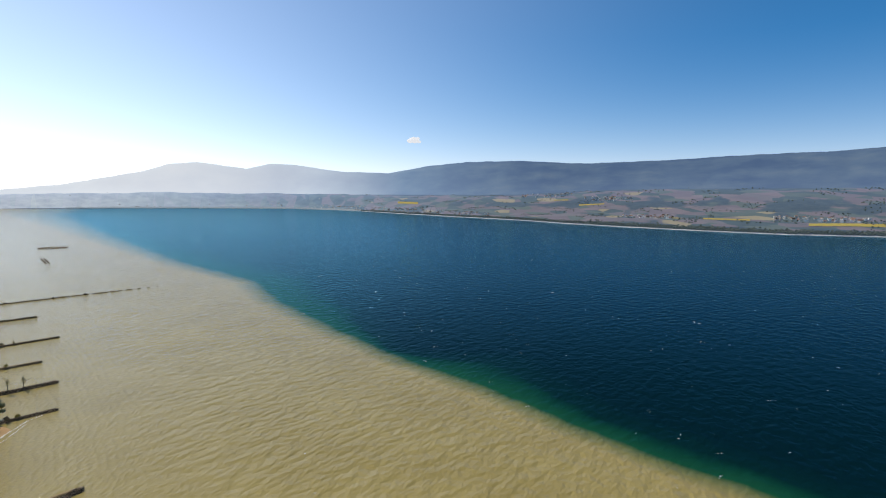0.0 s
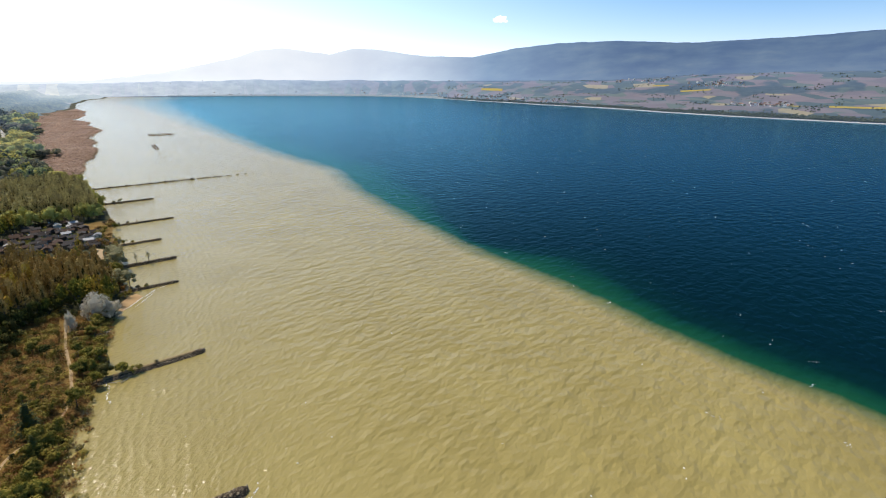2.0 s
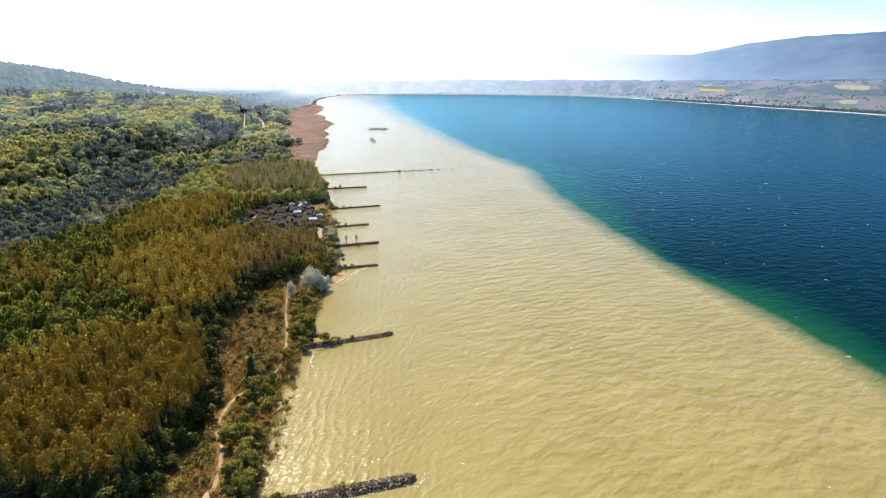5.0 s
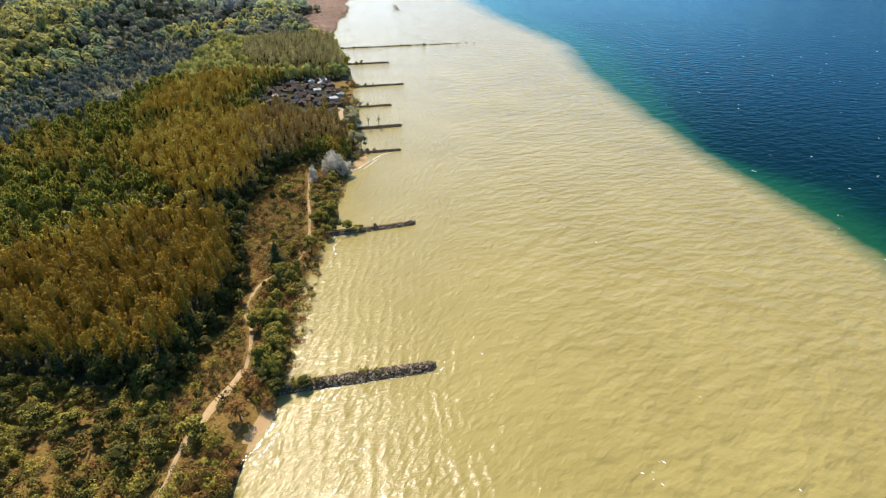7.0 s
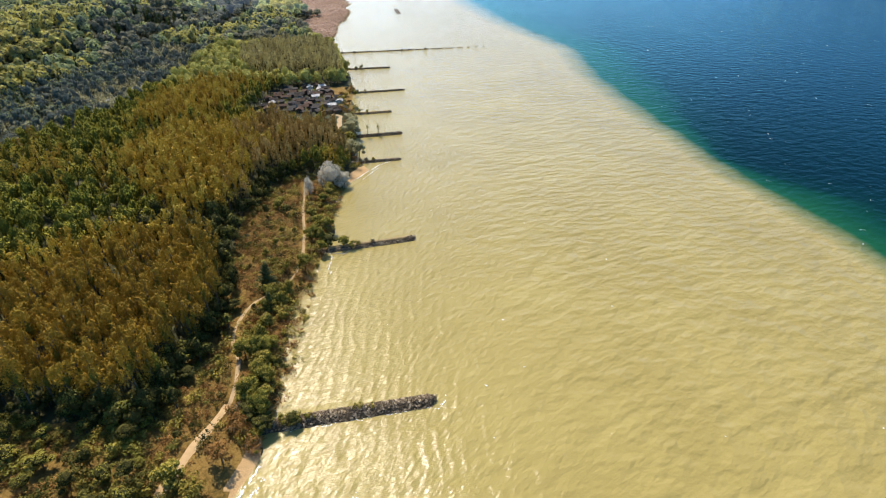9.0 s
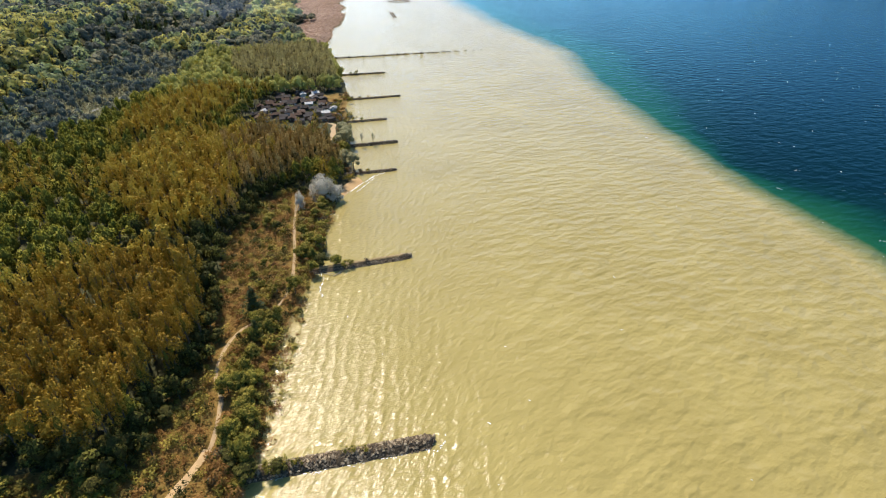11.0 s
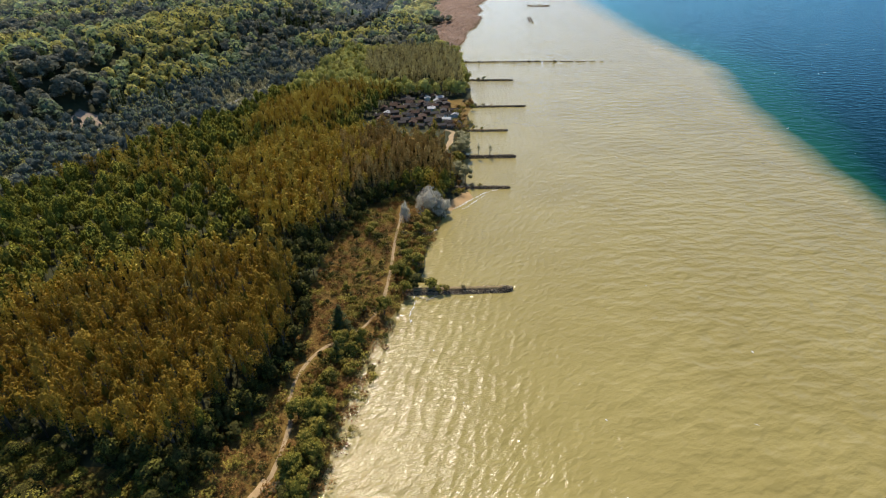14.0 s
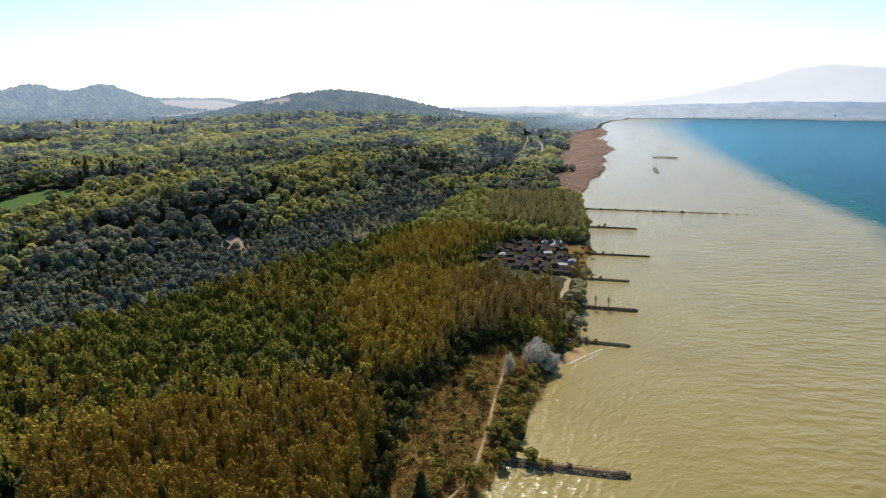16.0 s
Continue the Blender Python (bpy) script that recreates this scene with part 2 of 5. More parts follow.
def grid_faces(nu, nv):
    i = np.arange(nu * nv).reshape(nu, nv)
    return np.stack([i[:-1, :-1], i[1:, :-1], i[1:, 1:], i[:-1, 1:]], -1).reshape(-1, 4)


def smoothstep(x):
    x = np.clip(x, 0, 1)
    return x * x * (3 - 2 * x)


def wander(x, y, scale, seed=0.0):
    """A cheap smooth wave field in about -1 to 1."""
    u, v = np.asarray(x) / scale, np.asarray(y) / scale
    return (np.sin(u * 1.3 + 1.7 * np.sin(v * 0.9 + seed) + seed * 2.1) + np.sin(v * 1.7 + 1.3 * np.sin(u * 1.1 - seed) + seed) + np.sin((u + v) * 0.8 + seed * 3.3)) / 3


# ---- plan: s runs along the shore away from the start, w inland from it ----
ORIGIN, ALONG, INLAND = np.array((-100.0, 60.0)), np.array((-0.656, 0.755)), np.array((-0.755, -0.656))
SHORE = [(-160, -6), (-60, -2), (-6, 1.5), (0, 0), (9, -4), (17, -6.6), (24, -4.5), (41, -7.5), (52, -6), (65, -6), (79, -6.6), (90, -8.8), (101, -11.4), (117, -15.5), (124, -18), (144, -20), (160, -18.5), (175, -19.4), (190, -24), (200, -29), (212, -37), (222, -33), (229, -28), (259, -28), (273, -28.5), (300, -27), (332, -27), (343, -30.5), (356, -26.0), (370, -23.6), (385, -24.7), (396, -30.3), (420, -23), (462, -21), (484, -17), (568, -7), (621, 0), (682, 12), (760, 6), (823, 9), (900, -4), (1002, -9), (1080, 4), (1139, -9), (1250, 12), (1438, -15), (1600, 14), (1767, 17)]
SHORE += [(1903, 66), (2100, 38), (2441, 44), (2700, 84), (3251, 100), (3650, 74), (3911, 66), (4206, -26), (4900, -60)]
SHORE_S, SHORE_W = np.array(SHORE, float).T


def to_sw(x, y):
    d = np.stack([np.asarray(x) - ORIGIN[0], np.asarray(y) - ORIGIN[1]], -1)
    return d @ ALONG, d @ INLAND


def to_xy(s, w):
    p = ORIGIN + np.asarray(s)[..., None] * ALONG + np.asarray(w)[..., None] * INLAND
    return p[..., 0], p[..., 1]


def shore(s):
    s = np.asarray(s, float)
    return np.interp(s, SHORE_S, SHORE_W) + wander(s, s * 0.3, 6.0) * 0.8 + smoothstep((s - 700) / 300) * (5 * wander(s, s * 0.2, 33.0, 3.0) + 3 * wander(s, s * 0.2, 12.0, 1.0))


def reed_depth(s):
    """How far the reed belt reaches inland."""
    return np.interp(s, [640, 760, 900, 1150, 1600, 2300, 2700], [10, 45, 80, 100, 130, 130, 15]) + smoothstep((s - 700) / 200) * smoothstep((2700 - s) / 300) * 26 * wander(s, s * 0.4, 45.0, 2.0)


HILLS = [(72.0, 2350, 78, 280), (76.5, 2450, 34, 220), (66.0, 2300, 34, 240), (61.5, 2400, 14, 250), (97.2, 3450, 92, 105), (92.2, 3450, 86, 115), (101.8, 3400, 84, 120), (95.0, 3600, 34, 330), (84.5, 3900, 74, 480)]


def slope_foot(s):
    """How far inland the wooded slope begins."""
    return np.interp(s, [0, 174, 293, 339, 459, 795, 1500, 2500], [350, 322, 284, 262, 236, 196, 250, 300]) + 7 * wander(s, 0 * s, 60.0, 1.0)


def ground(x, y):
    """Height of the land, and of the lake's bed."""
    x, y = np.asarray(x, float), np.asarray(y, float)
    s, w = to_sw(x, y)
    d = w - shore(s)
    z = np.where(d < 0, np.maximum(d * 0.12, -5.0), np.minimum(d * 0.11, 1.3)) + np.where(d > 6, wander(x, y, 9.0, 2.0) * 0.25, 0)
    foot = slope_foot(s)
    z = z + np.interp(s, [150, 250, 350], [12, 19, 31]) * smoothstep((w - foot) / 75) + 36 * smoothstep((w - 520) / 2600) + np.where(w > foot, wander(x, y, 90.0, 4.0) * 4 + wander(x, y, 310.0, 5.0) * 6, 0) * smoothstep((w - foot) / 300)
    for az, far, tall, wide in HILLS:
        hx, hy = -math.sin(radians(az)) * far - 40, math.cos(radians(az)) * far + 60
        z = z + tall * np.exp(-((x - hx) ** 2 + (y - hy) ** 2) / (2 * wide * wide))
    return z * np.where(d > 0, 1, 1)


# ---- land ----
def land():
    m, n, l, b = material("land", 0.9, 0.1)
    p = place(n, l)
    fine, mid, big = noise_of(n, l, p, 1.2, 6), noise_of(n, l, p, 0.12, 5), noise_of(n, l, p, 0.012, 4)
    scrub = ramp(n, [(0.3, (0.045, 0.033, 0.009)), (0.45, (0.14, 0.086, 0.021)), (0.56, (0.23, 0.138, 0.038)), (0.68, (0.085, 0.07, 0.015))])
    l.new(math_of(n, l, "ADD", math_of(n, l, "MULTIPLY", fine, 0.5), math_of(n, l, "MULTIPLY", mid, 0.5)), scrub.inputs[0])
    wood = ramp(n, [(0.3, (0.03, 0.032, 0.014)), (0.7, (0.075, 0.07, 0.03))])
    l.new(mid, wood.inputs[0])
    tones = []
    for key, colours in (("wooded", None), ("beach", [(0.3, (0.33, 0.2, 0.085)), (0.7, (0.47, 0.31, 0.15))]), ("reeds", [(0.3, (0.13, 0.095, 0.06)), (0.45, (0.23, 0.145, 0.1)), (0.7, (0.33, 0.23, 0.17))]),
                         ("meadow", [(0.35, (0.07, 0.13, 0.03)), (0.65, (0.11, 0.17, 0.05))]), ("tilled", [(0.3, (0.27, 0.19, 0.13)), (0.7, (0.36, 0.27, 0.19))])):
        a = n.new("ShaderNodeAttribute")
        a.attribute_name = key
        r = wood
        if colours:
            r = ramp(n, colours)
            l.new(math_of(n, l, "ADD", math_of(n, l, "MULTIPLY", mid, 0.6), math_of(n, l, "MULTIPLY", big, 0.4)), r.inputs[0])
        edge = math_of(n, l, "ADD", a.outputs["Fac"], math_of(n, l, "MULTIPLY", math_of(n, l, "SUBTRACT", mid, 0.5), 0.8))
        tones.append((math_of(n, l, "MULTIPLY", math_of(n, l, "SUBTRACT", edge, 0.42), 6.0, True), r.outputs[0]))
    colour = scrub.outputs[0]
    for fac, tone in tones:
        colour = mix(n, l, fac, colour, tone)
    l.new(colour, b.inputs["Base Color"])
    bumped(n, l, b, fine, 0.8, 0.3)
    return m


def inside(x, y, poly):
    hit = np.zeros(np.shape(x), bool)
    for (ax, ay), (bx, by) in zip(poly, poly[1:] + poly[:1]):
        cross = (ay > y) != (by > y)
        hit ^= cross & (x < (bx - ax) * (y - ay) / ((by - ay) or 1e-9) + ax)
    return hit


OPEN = [(-104, 40), (-142, 66), (-150, 80), (-160, 103), (-182, 122), (-205, 146), (-222, 165), (-240, 188), (-240, 212), (-222, 222), (-205, 215), (-160, 152), (-120, 98), (-100, 66)]
PLANT_A = [(-203, 27), (-158, 55), (-144, 68), (-152, 82), (-160, 104), (-184, 124), (-214, 130), (-228, 120), (-240, 92), (-236, 60), (-246, 14)]
PLANT_B = [(-222, 134), (-222, 165), (-243, 190), (-240, 222), (-222, 240), (-256, 262), (-302, 254), (-345, 214), (-318, 158), (-270, 140)]
PLANT_D = [(-368, 392), (-390, 378), (-432, 350), (-462, 358), (-500, 380), (-535, 412), (-545, 448), (-508, 500), (-452, 470), (-395, 418)]
PLANT_C = [(-372, 192), (-422, 250), (-420, 305), (-365, 270), (-352, 220)]
HAMLET = [(-358, 284), (-380, 308), (-394, 351), (-380, 371), (-350, 358), (-311, 336), (-296, 317), (-309, 305), (-323, 299), (-341, 288)]
SHRUBS = [(-104, 20), (-100, 40), (-140, 64), (-188, 36), (-215, 12), (-170, -60), (-110, -40)]
EDGE = [(-140, 68), (-158, 56), (-203, 28), (-248, 15), (-262, -40), (-170, -60), (-140, 40)]

ROAD_LINE = [(-330, -90), (-352, -45), (-370, -8), (-386, 44), (-406, 71), (-432, 109), (-447, 152), (-459, 184), (-520, 280), (-600, 382), (-656, 446), (-704, 511), (-783, 584), (-905, 720), (-1013, 832), (-1200, 985), (-1425, 1175), (-1700, 1400)]
TRACK_LINE = [(-880, 745), (-946, 824), (-1090, 955), (-1227, 1073), (-1370, 1180), (-1515, 1282)]


def line_gap(x, y, line):
    best = np.full(np.shape(x), 1e9)
    for (ax, ay), (bx, by) in zip(line, line[1:]):
        ux, uy = bx - ax, by - ay
        k = np.clip(((x - ax) * ux + (y - ay) * uy) / (ux * ux + uy * uy), 0, 1)
        best = np.minimum(best, np.hypot(x - ax - k * ux, y - ay - k * uy))
    return best


def road_gap(x, y):
    far = np.hypot(np.asarray(x) + 40, np.asarray(y) - 60)
    return np.minimum(line_gap(x, y, ROAD_LINE), line_gap(x, y, TRACK_LINE)) - np.clip((far - 650) / 60, 0, 13)


FRONT = [(-284, 268), (-302, 258), (-352, 262), (-368, 284), (-350, 292), (-296, 320), (-284, 302)]
LANE = [(-262, 262), (-272, 278), (-284, 297), (-292, 305), (-298, 313), (-306, 312)]
MEADOWS = [(-655, -30, 68, 46), (-1400, -150, 190, 110), (-1500, 760, 120, 60)]
TILLED = [(-3520, 430, 330, 240), (-2300, 560, 160, 60), (-510, 126, 20, 11)]
GLADE = [(-835, 0), (-960, 85), (-1085, 215), (-1080, 330)]
BAND = [(-880, -35), (-1010, 55), (-1160, 200), (-1150, 345)]
BEACH = [(-210, 223), (-217, 235), (-218, 246), (-217, 258), (-213, 255), (-207, 234), (-206, 224)]
SAND = [(-112, 83), (-105, 75.5), (-101, 64), (-106.5, 64), (-109.5, 74), (-115, 80)]
LAWN = [(-374, 368), (-358, 390), (-334, 370), (-322, 350), (-300, 332), (-312, 330), (-340, 347), (-357, 354)]


def patch(x, y, fields):
    hit = np.zeros(np.shape(x), bool)
    for fx, fy, long, deep in fields:
        hit |= np.hypot((x - fx) / long, (y - fy) / deep) < 1
    return hit


s_list = np.unique(np.concatenate([np.arange(-400, -60, 20), np.arange(-60, 320, 2.5), np.arange(320, 700, 6), np.arange(700, 2000, 9), np.arange(2000, 2800, 18), np.arange(2800, 4900, 50)]))
d_list = np.concatenate([[-900, -300, -120, -50, -25, -14, -8, -5, -3, -1.5, 0, 1, 2, 3.5, 5, 7], np.arange(9, 40, 2.5), np.arange(40, 120, 5), np.arange(120, 420, 10), np.arange(430, 1200, 30), np.arange(1200, 4900, 75)])
S, D = np.meshgrid(s_list, d_list, indexing="ij")
blend = np.exp(-np.maximum(D, 0) / 120)
W = np.where(D < 0, shore(S) + D, shore(S) * blend + D)
X, Y = to_xy(S, W)
Z = ground(X, Y)
keep = np.hypot(X, Y)
far_fix = keep > 4940
X, Y = np.where(far_fix, X * 4940 / keep, X), np.where(far_fix, Y * 4940 / keep, Y)
wooded = 1.0 - inside(X, Y, OPEN) - 0.2 * inside(X, Y, HAMLET) - inside(X, Y, LAWN) - inside(X, Y, SHRUBS)
beach = np.where(inside(X, Y, SAND) | inside(X, Y, BEACH), 1.0, 0.0) + 0.28 * inside(X, Y, HAMLET)
reeds = ((S > 640) & (S < 2700) & (D > -2) & (D < reed_depth(S)) & (W < 190)).astype(float)
meadow = (patch(X, Y, MEADOWS)).astype(float)
tilled = (patch(X, Y, TILLED)).astype(float)
tags = {"wooded": wooded, "beach": np.clip(beach, 0, 1), "reeds": reeds, "meadow": meadow, "tilled": tilled}
ground_ob = new("ground", mesh_of("ground", np.stack([X, Y, Z], -1).reshape(-1, 3), grid_faces(*X.shape), [land()], tint={k: v.ravel() for k, v in tags.items()}, smooth=True))
tagged(ground_ob, "scrubby shore land rising to wooded hills", "ground", kind="structure")


# ---- lake ----
BORDER = [(400, -60), (230, 95), (149, 161), (117, 196), (92, 218), (62, 250), (23, 299), (-32, 352), (-111, 447), (-192, 555), (-264, 680), (-454, 858), (-846, 1285), (-1476, 1985), (-2141, 2725), (-2700, 3500)]


def border_distance(x, y):
    """Metres out from the edge of the muddy water; minus inside it."""
    best, side = np.full(x.shape, 1e9), np.zeros(x.shape)
    for (ax, ay), (bx, by) in zip(BORDER, BORDER[1:]):
        ux, uy = bx - ax, by - ay
        k = np.clip(((x - ax) * ux + (y - ay) * uy) / (ux * ux + uy * uy), 0, 1)
        far = np.hypot(x - ax - k * ux, y - ay - k * uy)
        turn = (x - ax) * uy - (y - ay) * ux
        nearer = far < best
        best, side = np.where(nearer, far, best), np.where(nearer, np.sign(turn), side)
    return best * side


def water():
    m, n, l, b = material("lake_water", 0.15, 0.42)
    b.inputs["IOR"].default_value = 1.33
    p = place(n, l)
    a = n.new("ShaderNodeAttribute")
    a.attribute_name = "out"
    g = n.new("ShaderNodeAttribute")
    g.attribute_name = "green"
    drift = math_of(n, l, "MULTIPLY", math_of(n, l, "SUBTRACT", noise_of(n, l, p, 0.035, 5), 0.5), 1.0)
    # the width of the change grows with the plume's own spread
    k = math_of(n, l, "ADD", a.outputs["Fac"], math_of(n, l, "MULTIPLY", drift, 0.7))
    mud = ramp(n, [(0.3, (0.265, 0.204, 0.06)), (0.7, (0.318, 0.25, 0.079))])
    l.new(noise_of(n, l, p, 0.02, 4), mud.inputs[0])
    fade = ramp(n, [(0.3, (0, 0, 0)), (0.52, (0.6, 0.6, 0.6)), (0.62, (1, 1, 1))])
    l.new(math_of(n, l, "ADD", math_of(n, l, "MULTIPLY", k, 0.25), 0.45), fade.inputs[0])
    deep = ramp(n, [(0.0, (0.009, 0.075, 0.03)), (0.35, (0.003, 0.04, 0.023)), (0.52, (0.0013, 0.0175, 0.0165)), (1.0, (0.0009, 0.0118, 0.0148))])
    l.new(math_of(n, l, "MULTIPLY", math_of(n, l, "ADD", g.outputs["Fac"], math_of(n, l, "MULTIPLY", drift, 0.6)), 0.5), deep.inputs[0])
    l.new(mud.outputs[0], b.inputs["Base Color"])
    q = n.new("ShaderNodeAttribute")
    q.attribute_name = "off"

    def crest(size, turn, detail=2):
        k = noise_of(n, l, place(n, l, size, turn), 1.0, detail, 0.5)
        return math_of(n, l, "SUBTRACT", 1.0, math_of(n, l, "MULTIPLY", math_of(n, l, "ABSOLUTE", math_of(n, l, "SUBTRACT", k, 0.5)), 3.2))

    heave = math_of(n, l, "MULTIPLY", noise_of(n, l, place(n, l, (0.1, 0.155, 0.1), 52), 1.0, 1, 0.5), 1.35)
    lumps = math_of(n, l, "MULTIPLY", noise_of(n, l, place(n, l, (0.25, 0.36, 0.1), 60), 1.0, 1, 0.5), 0.5)
    heave = math_of(n, l, "ADD", heave, lumps)
    offshore = math_of(n, l, "ADD", heave, math_of(n, l, "ADD", math_of(n, l, "MULTIPLY", crest((0.08, 0.16, 0.1), 56, 1), 0.2), math_of(n, l, "MULTIPLY", crest((0.2, 0.42, 0.1), 66, 1), 0.09)))
    # swell that bends round to run in along the shore
    lag = math_of(n, l, "MULTIPLY", noise_of(n, l, p, 0.022, 3), 22.0)
    run = math_of(n, l, "SINE", math_of(n, l, "ADD", math_of(n, l, "MULTIPLY", q.outputs["Fac"], 1.62), lag))
    run = math_of(n, l, "POWER", math_of(n, l, "ADD", math_of(n, l, "MULTIPLY", run, 0.5), 0.5), 1.6)
    patchy = math_of(n, l, "MULTIPLY", math_of(n, l, "SUBTRACT", noise_of(n, l, p, 0.09, 3), 0.3), 2.2, True)
    cross = math_of(n, l, "MULTIPLY", crest((0.05, 0.24, 0.1), 106, 1), 0.2)
    run = math_of(n, l, "ADD", math_of(n, l, "MULTIPLY", math_of(n, l, "MULTIPLY", run, patchy), 0.19), cross)
    inshore = math_of(n, l, "ADD", run, math_of(n, l, "MULTIPLY", crest((0.1, 0.2, 0.1), 70), 0.24))
    near = math_of(n, l, "SUBTRACT", 1.0, math_of(n, l, "MULTIPLY", math_of(n, l, "SUBTRACT", q.outputs["Fac"], 25.0), 0.012, True), True)
    h = math_of(n, l, "ADD", math_of(n, l, "MULTIPLY", inshore, near), math_of(n, l, "MULTIPLY", offshore, math_of(n, l, "SUBTRACT", 1.0, near)))
    chop = math_of(n, l, "MULTIPLY", noise_of(n, l, place(n, l, (0.42, 0.8, 1), 80), 1.0, 2, 0.55), math_of(n, l, "ADD", math_of(n, l, "MULTIPLY", near, 0.2), 0.15))
    ripple = noise_of(n, l, place(n, l, (1.3, 2.3, 1), 70), 1.0, 2, 0.6)
    h = math_of(n, l, "ADD", h, math_of(n, l, "ADD", chop, math_of(n, l, "MULTIPLY", ripple, 0.11)))
    bumped(n, l, b, h, 1.0, 1.0)
    # clear deep water: dark blue-green below, the sky mirrored at a low angle above
    body, shine, edge, both = n.new("ShaderNodeBsdfDiffuse"), n.new("ShaderNodeBsdfGlossy"), node(n, "ShaderNodeFresnel", IOR=1.33), n.new("ShaderNodeMixShader")
    l.new(deep.outputs[0], body.inputs["Color"])
    shine.inputs["Color"].default_value, shine.inputs["Roughness"].default_value = (0.3, 0.65, 0.82, 1), 0.1
    calm = node(n, "ShaderNodeBump", Strength=0.5, Distance=1.0)
    l.new(h, calm.inputs["Height"])
    for shader in (shine, edge, body):
        l.new(calm.outputs[0], shader.inputs["Normal"])
    l.new(math_of(n, l, "MULTIPLY", math_of(n, l, "POWER", edge.outputs[0], 1.9), 1.55, True), both.inputs[0])
    l.new(body.outputs[0], both.inputs[1])
    l.new(shine.outputs[0], both.inputs[2])
    plume = n.new("ShaderNodeMixShader")
    l.new(fade.outputs[0], plume.inputs[0])
    l.new(b.outputs[0], plume.inputs[1])
    l.new(both.outputs[0], plume.inputs[2])
    l.new(plume.outputs[0], n["Material Output"].inputs["Surface"])
    return m


near_axis = np.concatenate([-np.geomspace(4900, 700, 28), np.arange(-650, 420, 12), np.geomspace(430, 4900, 32)])
gx, gy = np.meshgrid(near_axis, np.concatenate([-np.geomspace(4900, 300, 14), np.arange(-250, 760, 12), np.geomspace(780, 4900, 40)]), indexing="ij")
out = border_distance(gx, gy)
spread = 8 + np.hypot(gx, gy) * 0.014 + (np.hypot(gx, gy) / 250) ** 2
# the clear water is green out to a second edge, which bulges where old plume water drifts
band = np.interp(gx - gy, [-2600, -880, -640, -510, -420, -385, -355, -310, -240, -180, 0], [110, 80, 60, 28, 12, 19, 30, 42, 30, 22, 20])
ls, lw = to_sw(gx, gy)
even = np.interp(ls, np.arange(-700, 5600, 10.0), np.convolve(np.interp(np.arange(-800, 5700, 10.0), SHORE_S, SHORE_W), np.ones(21) / 21, "same")[10:-10])
lake = new("lake", mesh_of("lake", np.stack([gx, gy, 0 * gx], -1).reshape(-1, 3), grid_faces(*gx.shape), [water()], tint={"out": np.clip(out / spread, -3, 3).ravel(), "green": np.clip((out - 3) / band, 0, 2.5).ravel(), "off": np.clip(even - lw, -40, 300).ravel()}))
tagged(lake, "wind-rippled lake with muddy plume against blue water", "lake", kind="structure")


# ---- far shore and mountains ----
COAST_AZ, COAST_R = np.array([(-80, 2600), (-60, 2350), (-40.3, 2114), (-33.9, 2022), (-29.4, 2027), (-24.4, 2081), (-19, 2163), (-13.2, 2330), (-7.2, 2627), (-1, 2898), (5.3, 3378), (11.4, 4089), (17.2, 4520), (26, 4640), (39, 4700), (44, 4600), (62, 4600)], float).T
RIDGE_AZ, RIDGE_EL = np.array([(-80, 3.5), (-60, 4.2), (-48, 4.6), (-40, 4.38), (-36.7, 4.16), (-33.5, 4.15), (-28, 4.0), (-24, 3.78), (-14.8, 3.5), (-8.3, 3.82), (-2.8, 3.69), (1.6, 3.23), (5.9, 2.39), (11.3, 2.48), (14, 2.85), (16, 3.1), (18.2, 3.16), (20.7, 2.57), (25.1, 3.11), (27.6, 2.86), (30, 2.05), (33.2, 1.37), (36, 0.75), (42, 0.0), (62, -0.4)], float).T
EYE_Z = 117.0


def coast_point(az, k):
    """A place on the far side: az in degrees to the left, k from 0 at the water to 1 at the foot of the mountains."""
    near = np.interp(az, COAST_AZ, COAST_R)
    foot = np.interp(az, [-40, -10, 5, 12, 17, 45], [3250, 3500, 4150, 4500, 4680, 4760])
    far = near + k * (foot - near)
    tall = EYE_Z + foot * np.tan(np.radians(np.interp(az, [-45, -30, -18, -8, 0, 10, 28, 45], [1.0, 0.95, 0.8, 0.2, 0.1, 0.05, 0.1, -0.3])))
    tall = tall + np.where(az > 6, 5 * wander(az * 10, az * 3, 14.0, 2.0) + 3 * wander(az * 10, az * 5, 4.5, 1.0), 0) * np.minimum(np.maximum(az - 6, 0) / 4, 1)
    az_r = np.radians(az)
    x, y = -np.sin(az_r) * far, np.cos(az_r) * far
    z = tall * (0.16 * np.minimum(k * 6, 1) + 0.84 * smoothstep((k - 0.1) / 0.95) ** 1.2) + wander(x, y, 120, 3.0) * 7 * np.minimum(k * 3, 1) * (k < 0.97)
    return x, y, np.where(k <= 0, -2.0, z + 0.8)


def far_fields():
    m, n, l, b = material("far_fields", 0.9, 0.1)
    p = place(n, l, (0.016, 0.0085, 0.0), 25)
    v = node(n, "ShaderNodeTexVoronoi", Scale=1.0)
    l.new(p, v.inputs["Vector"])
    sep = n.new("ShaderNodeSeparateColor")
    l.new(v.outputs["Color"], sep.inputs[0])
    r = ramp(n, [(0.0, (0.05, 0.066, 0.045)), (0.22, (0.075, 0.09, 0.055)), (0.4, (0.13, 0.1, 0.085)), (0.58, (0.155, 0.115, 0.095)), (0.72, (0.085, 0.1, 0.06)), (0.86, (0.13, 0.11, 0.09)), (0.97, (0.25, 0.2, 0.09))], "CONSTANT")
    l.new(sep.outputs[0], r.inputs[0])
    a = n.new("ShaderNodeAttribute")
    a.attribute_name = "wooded"
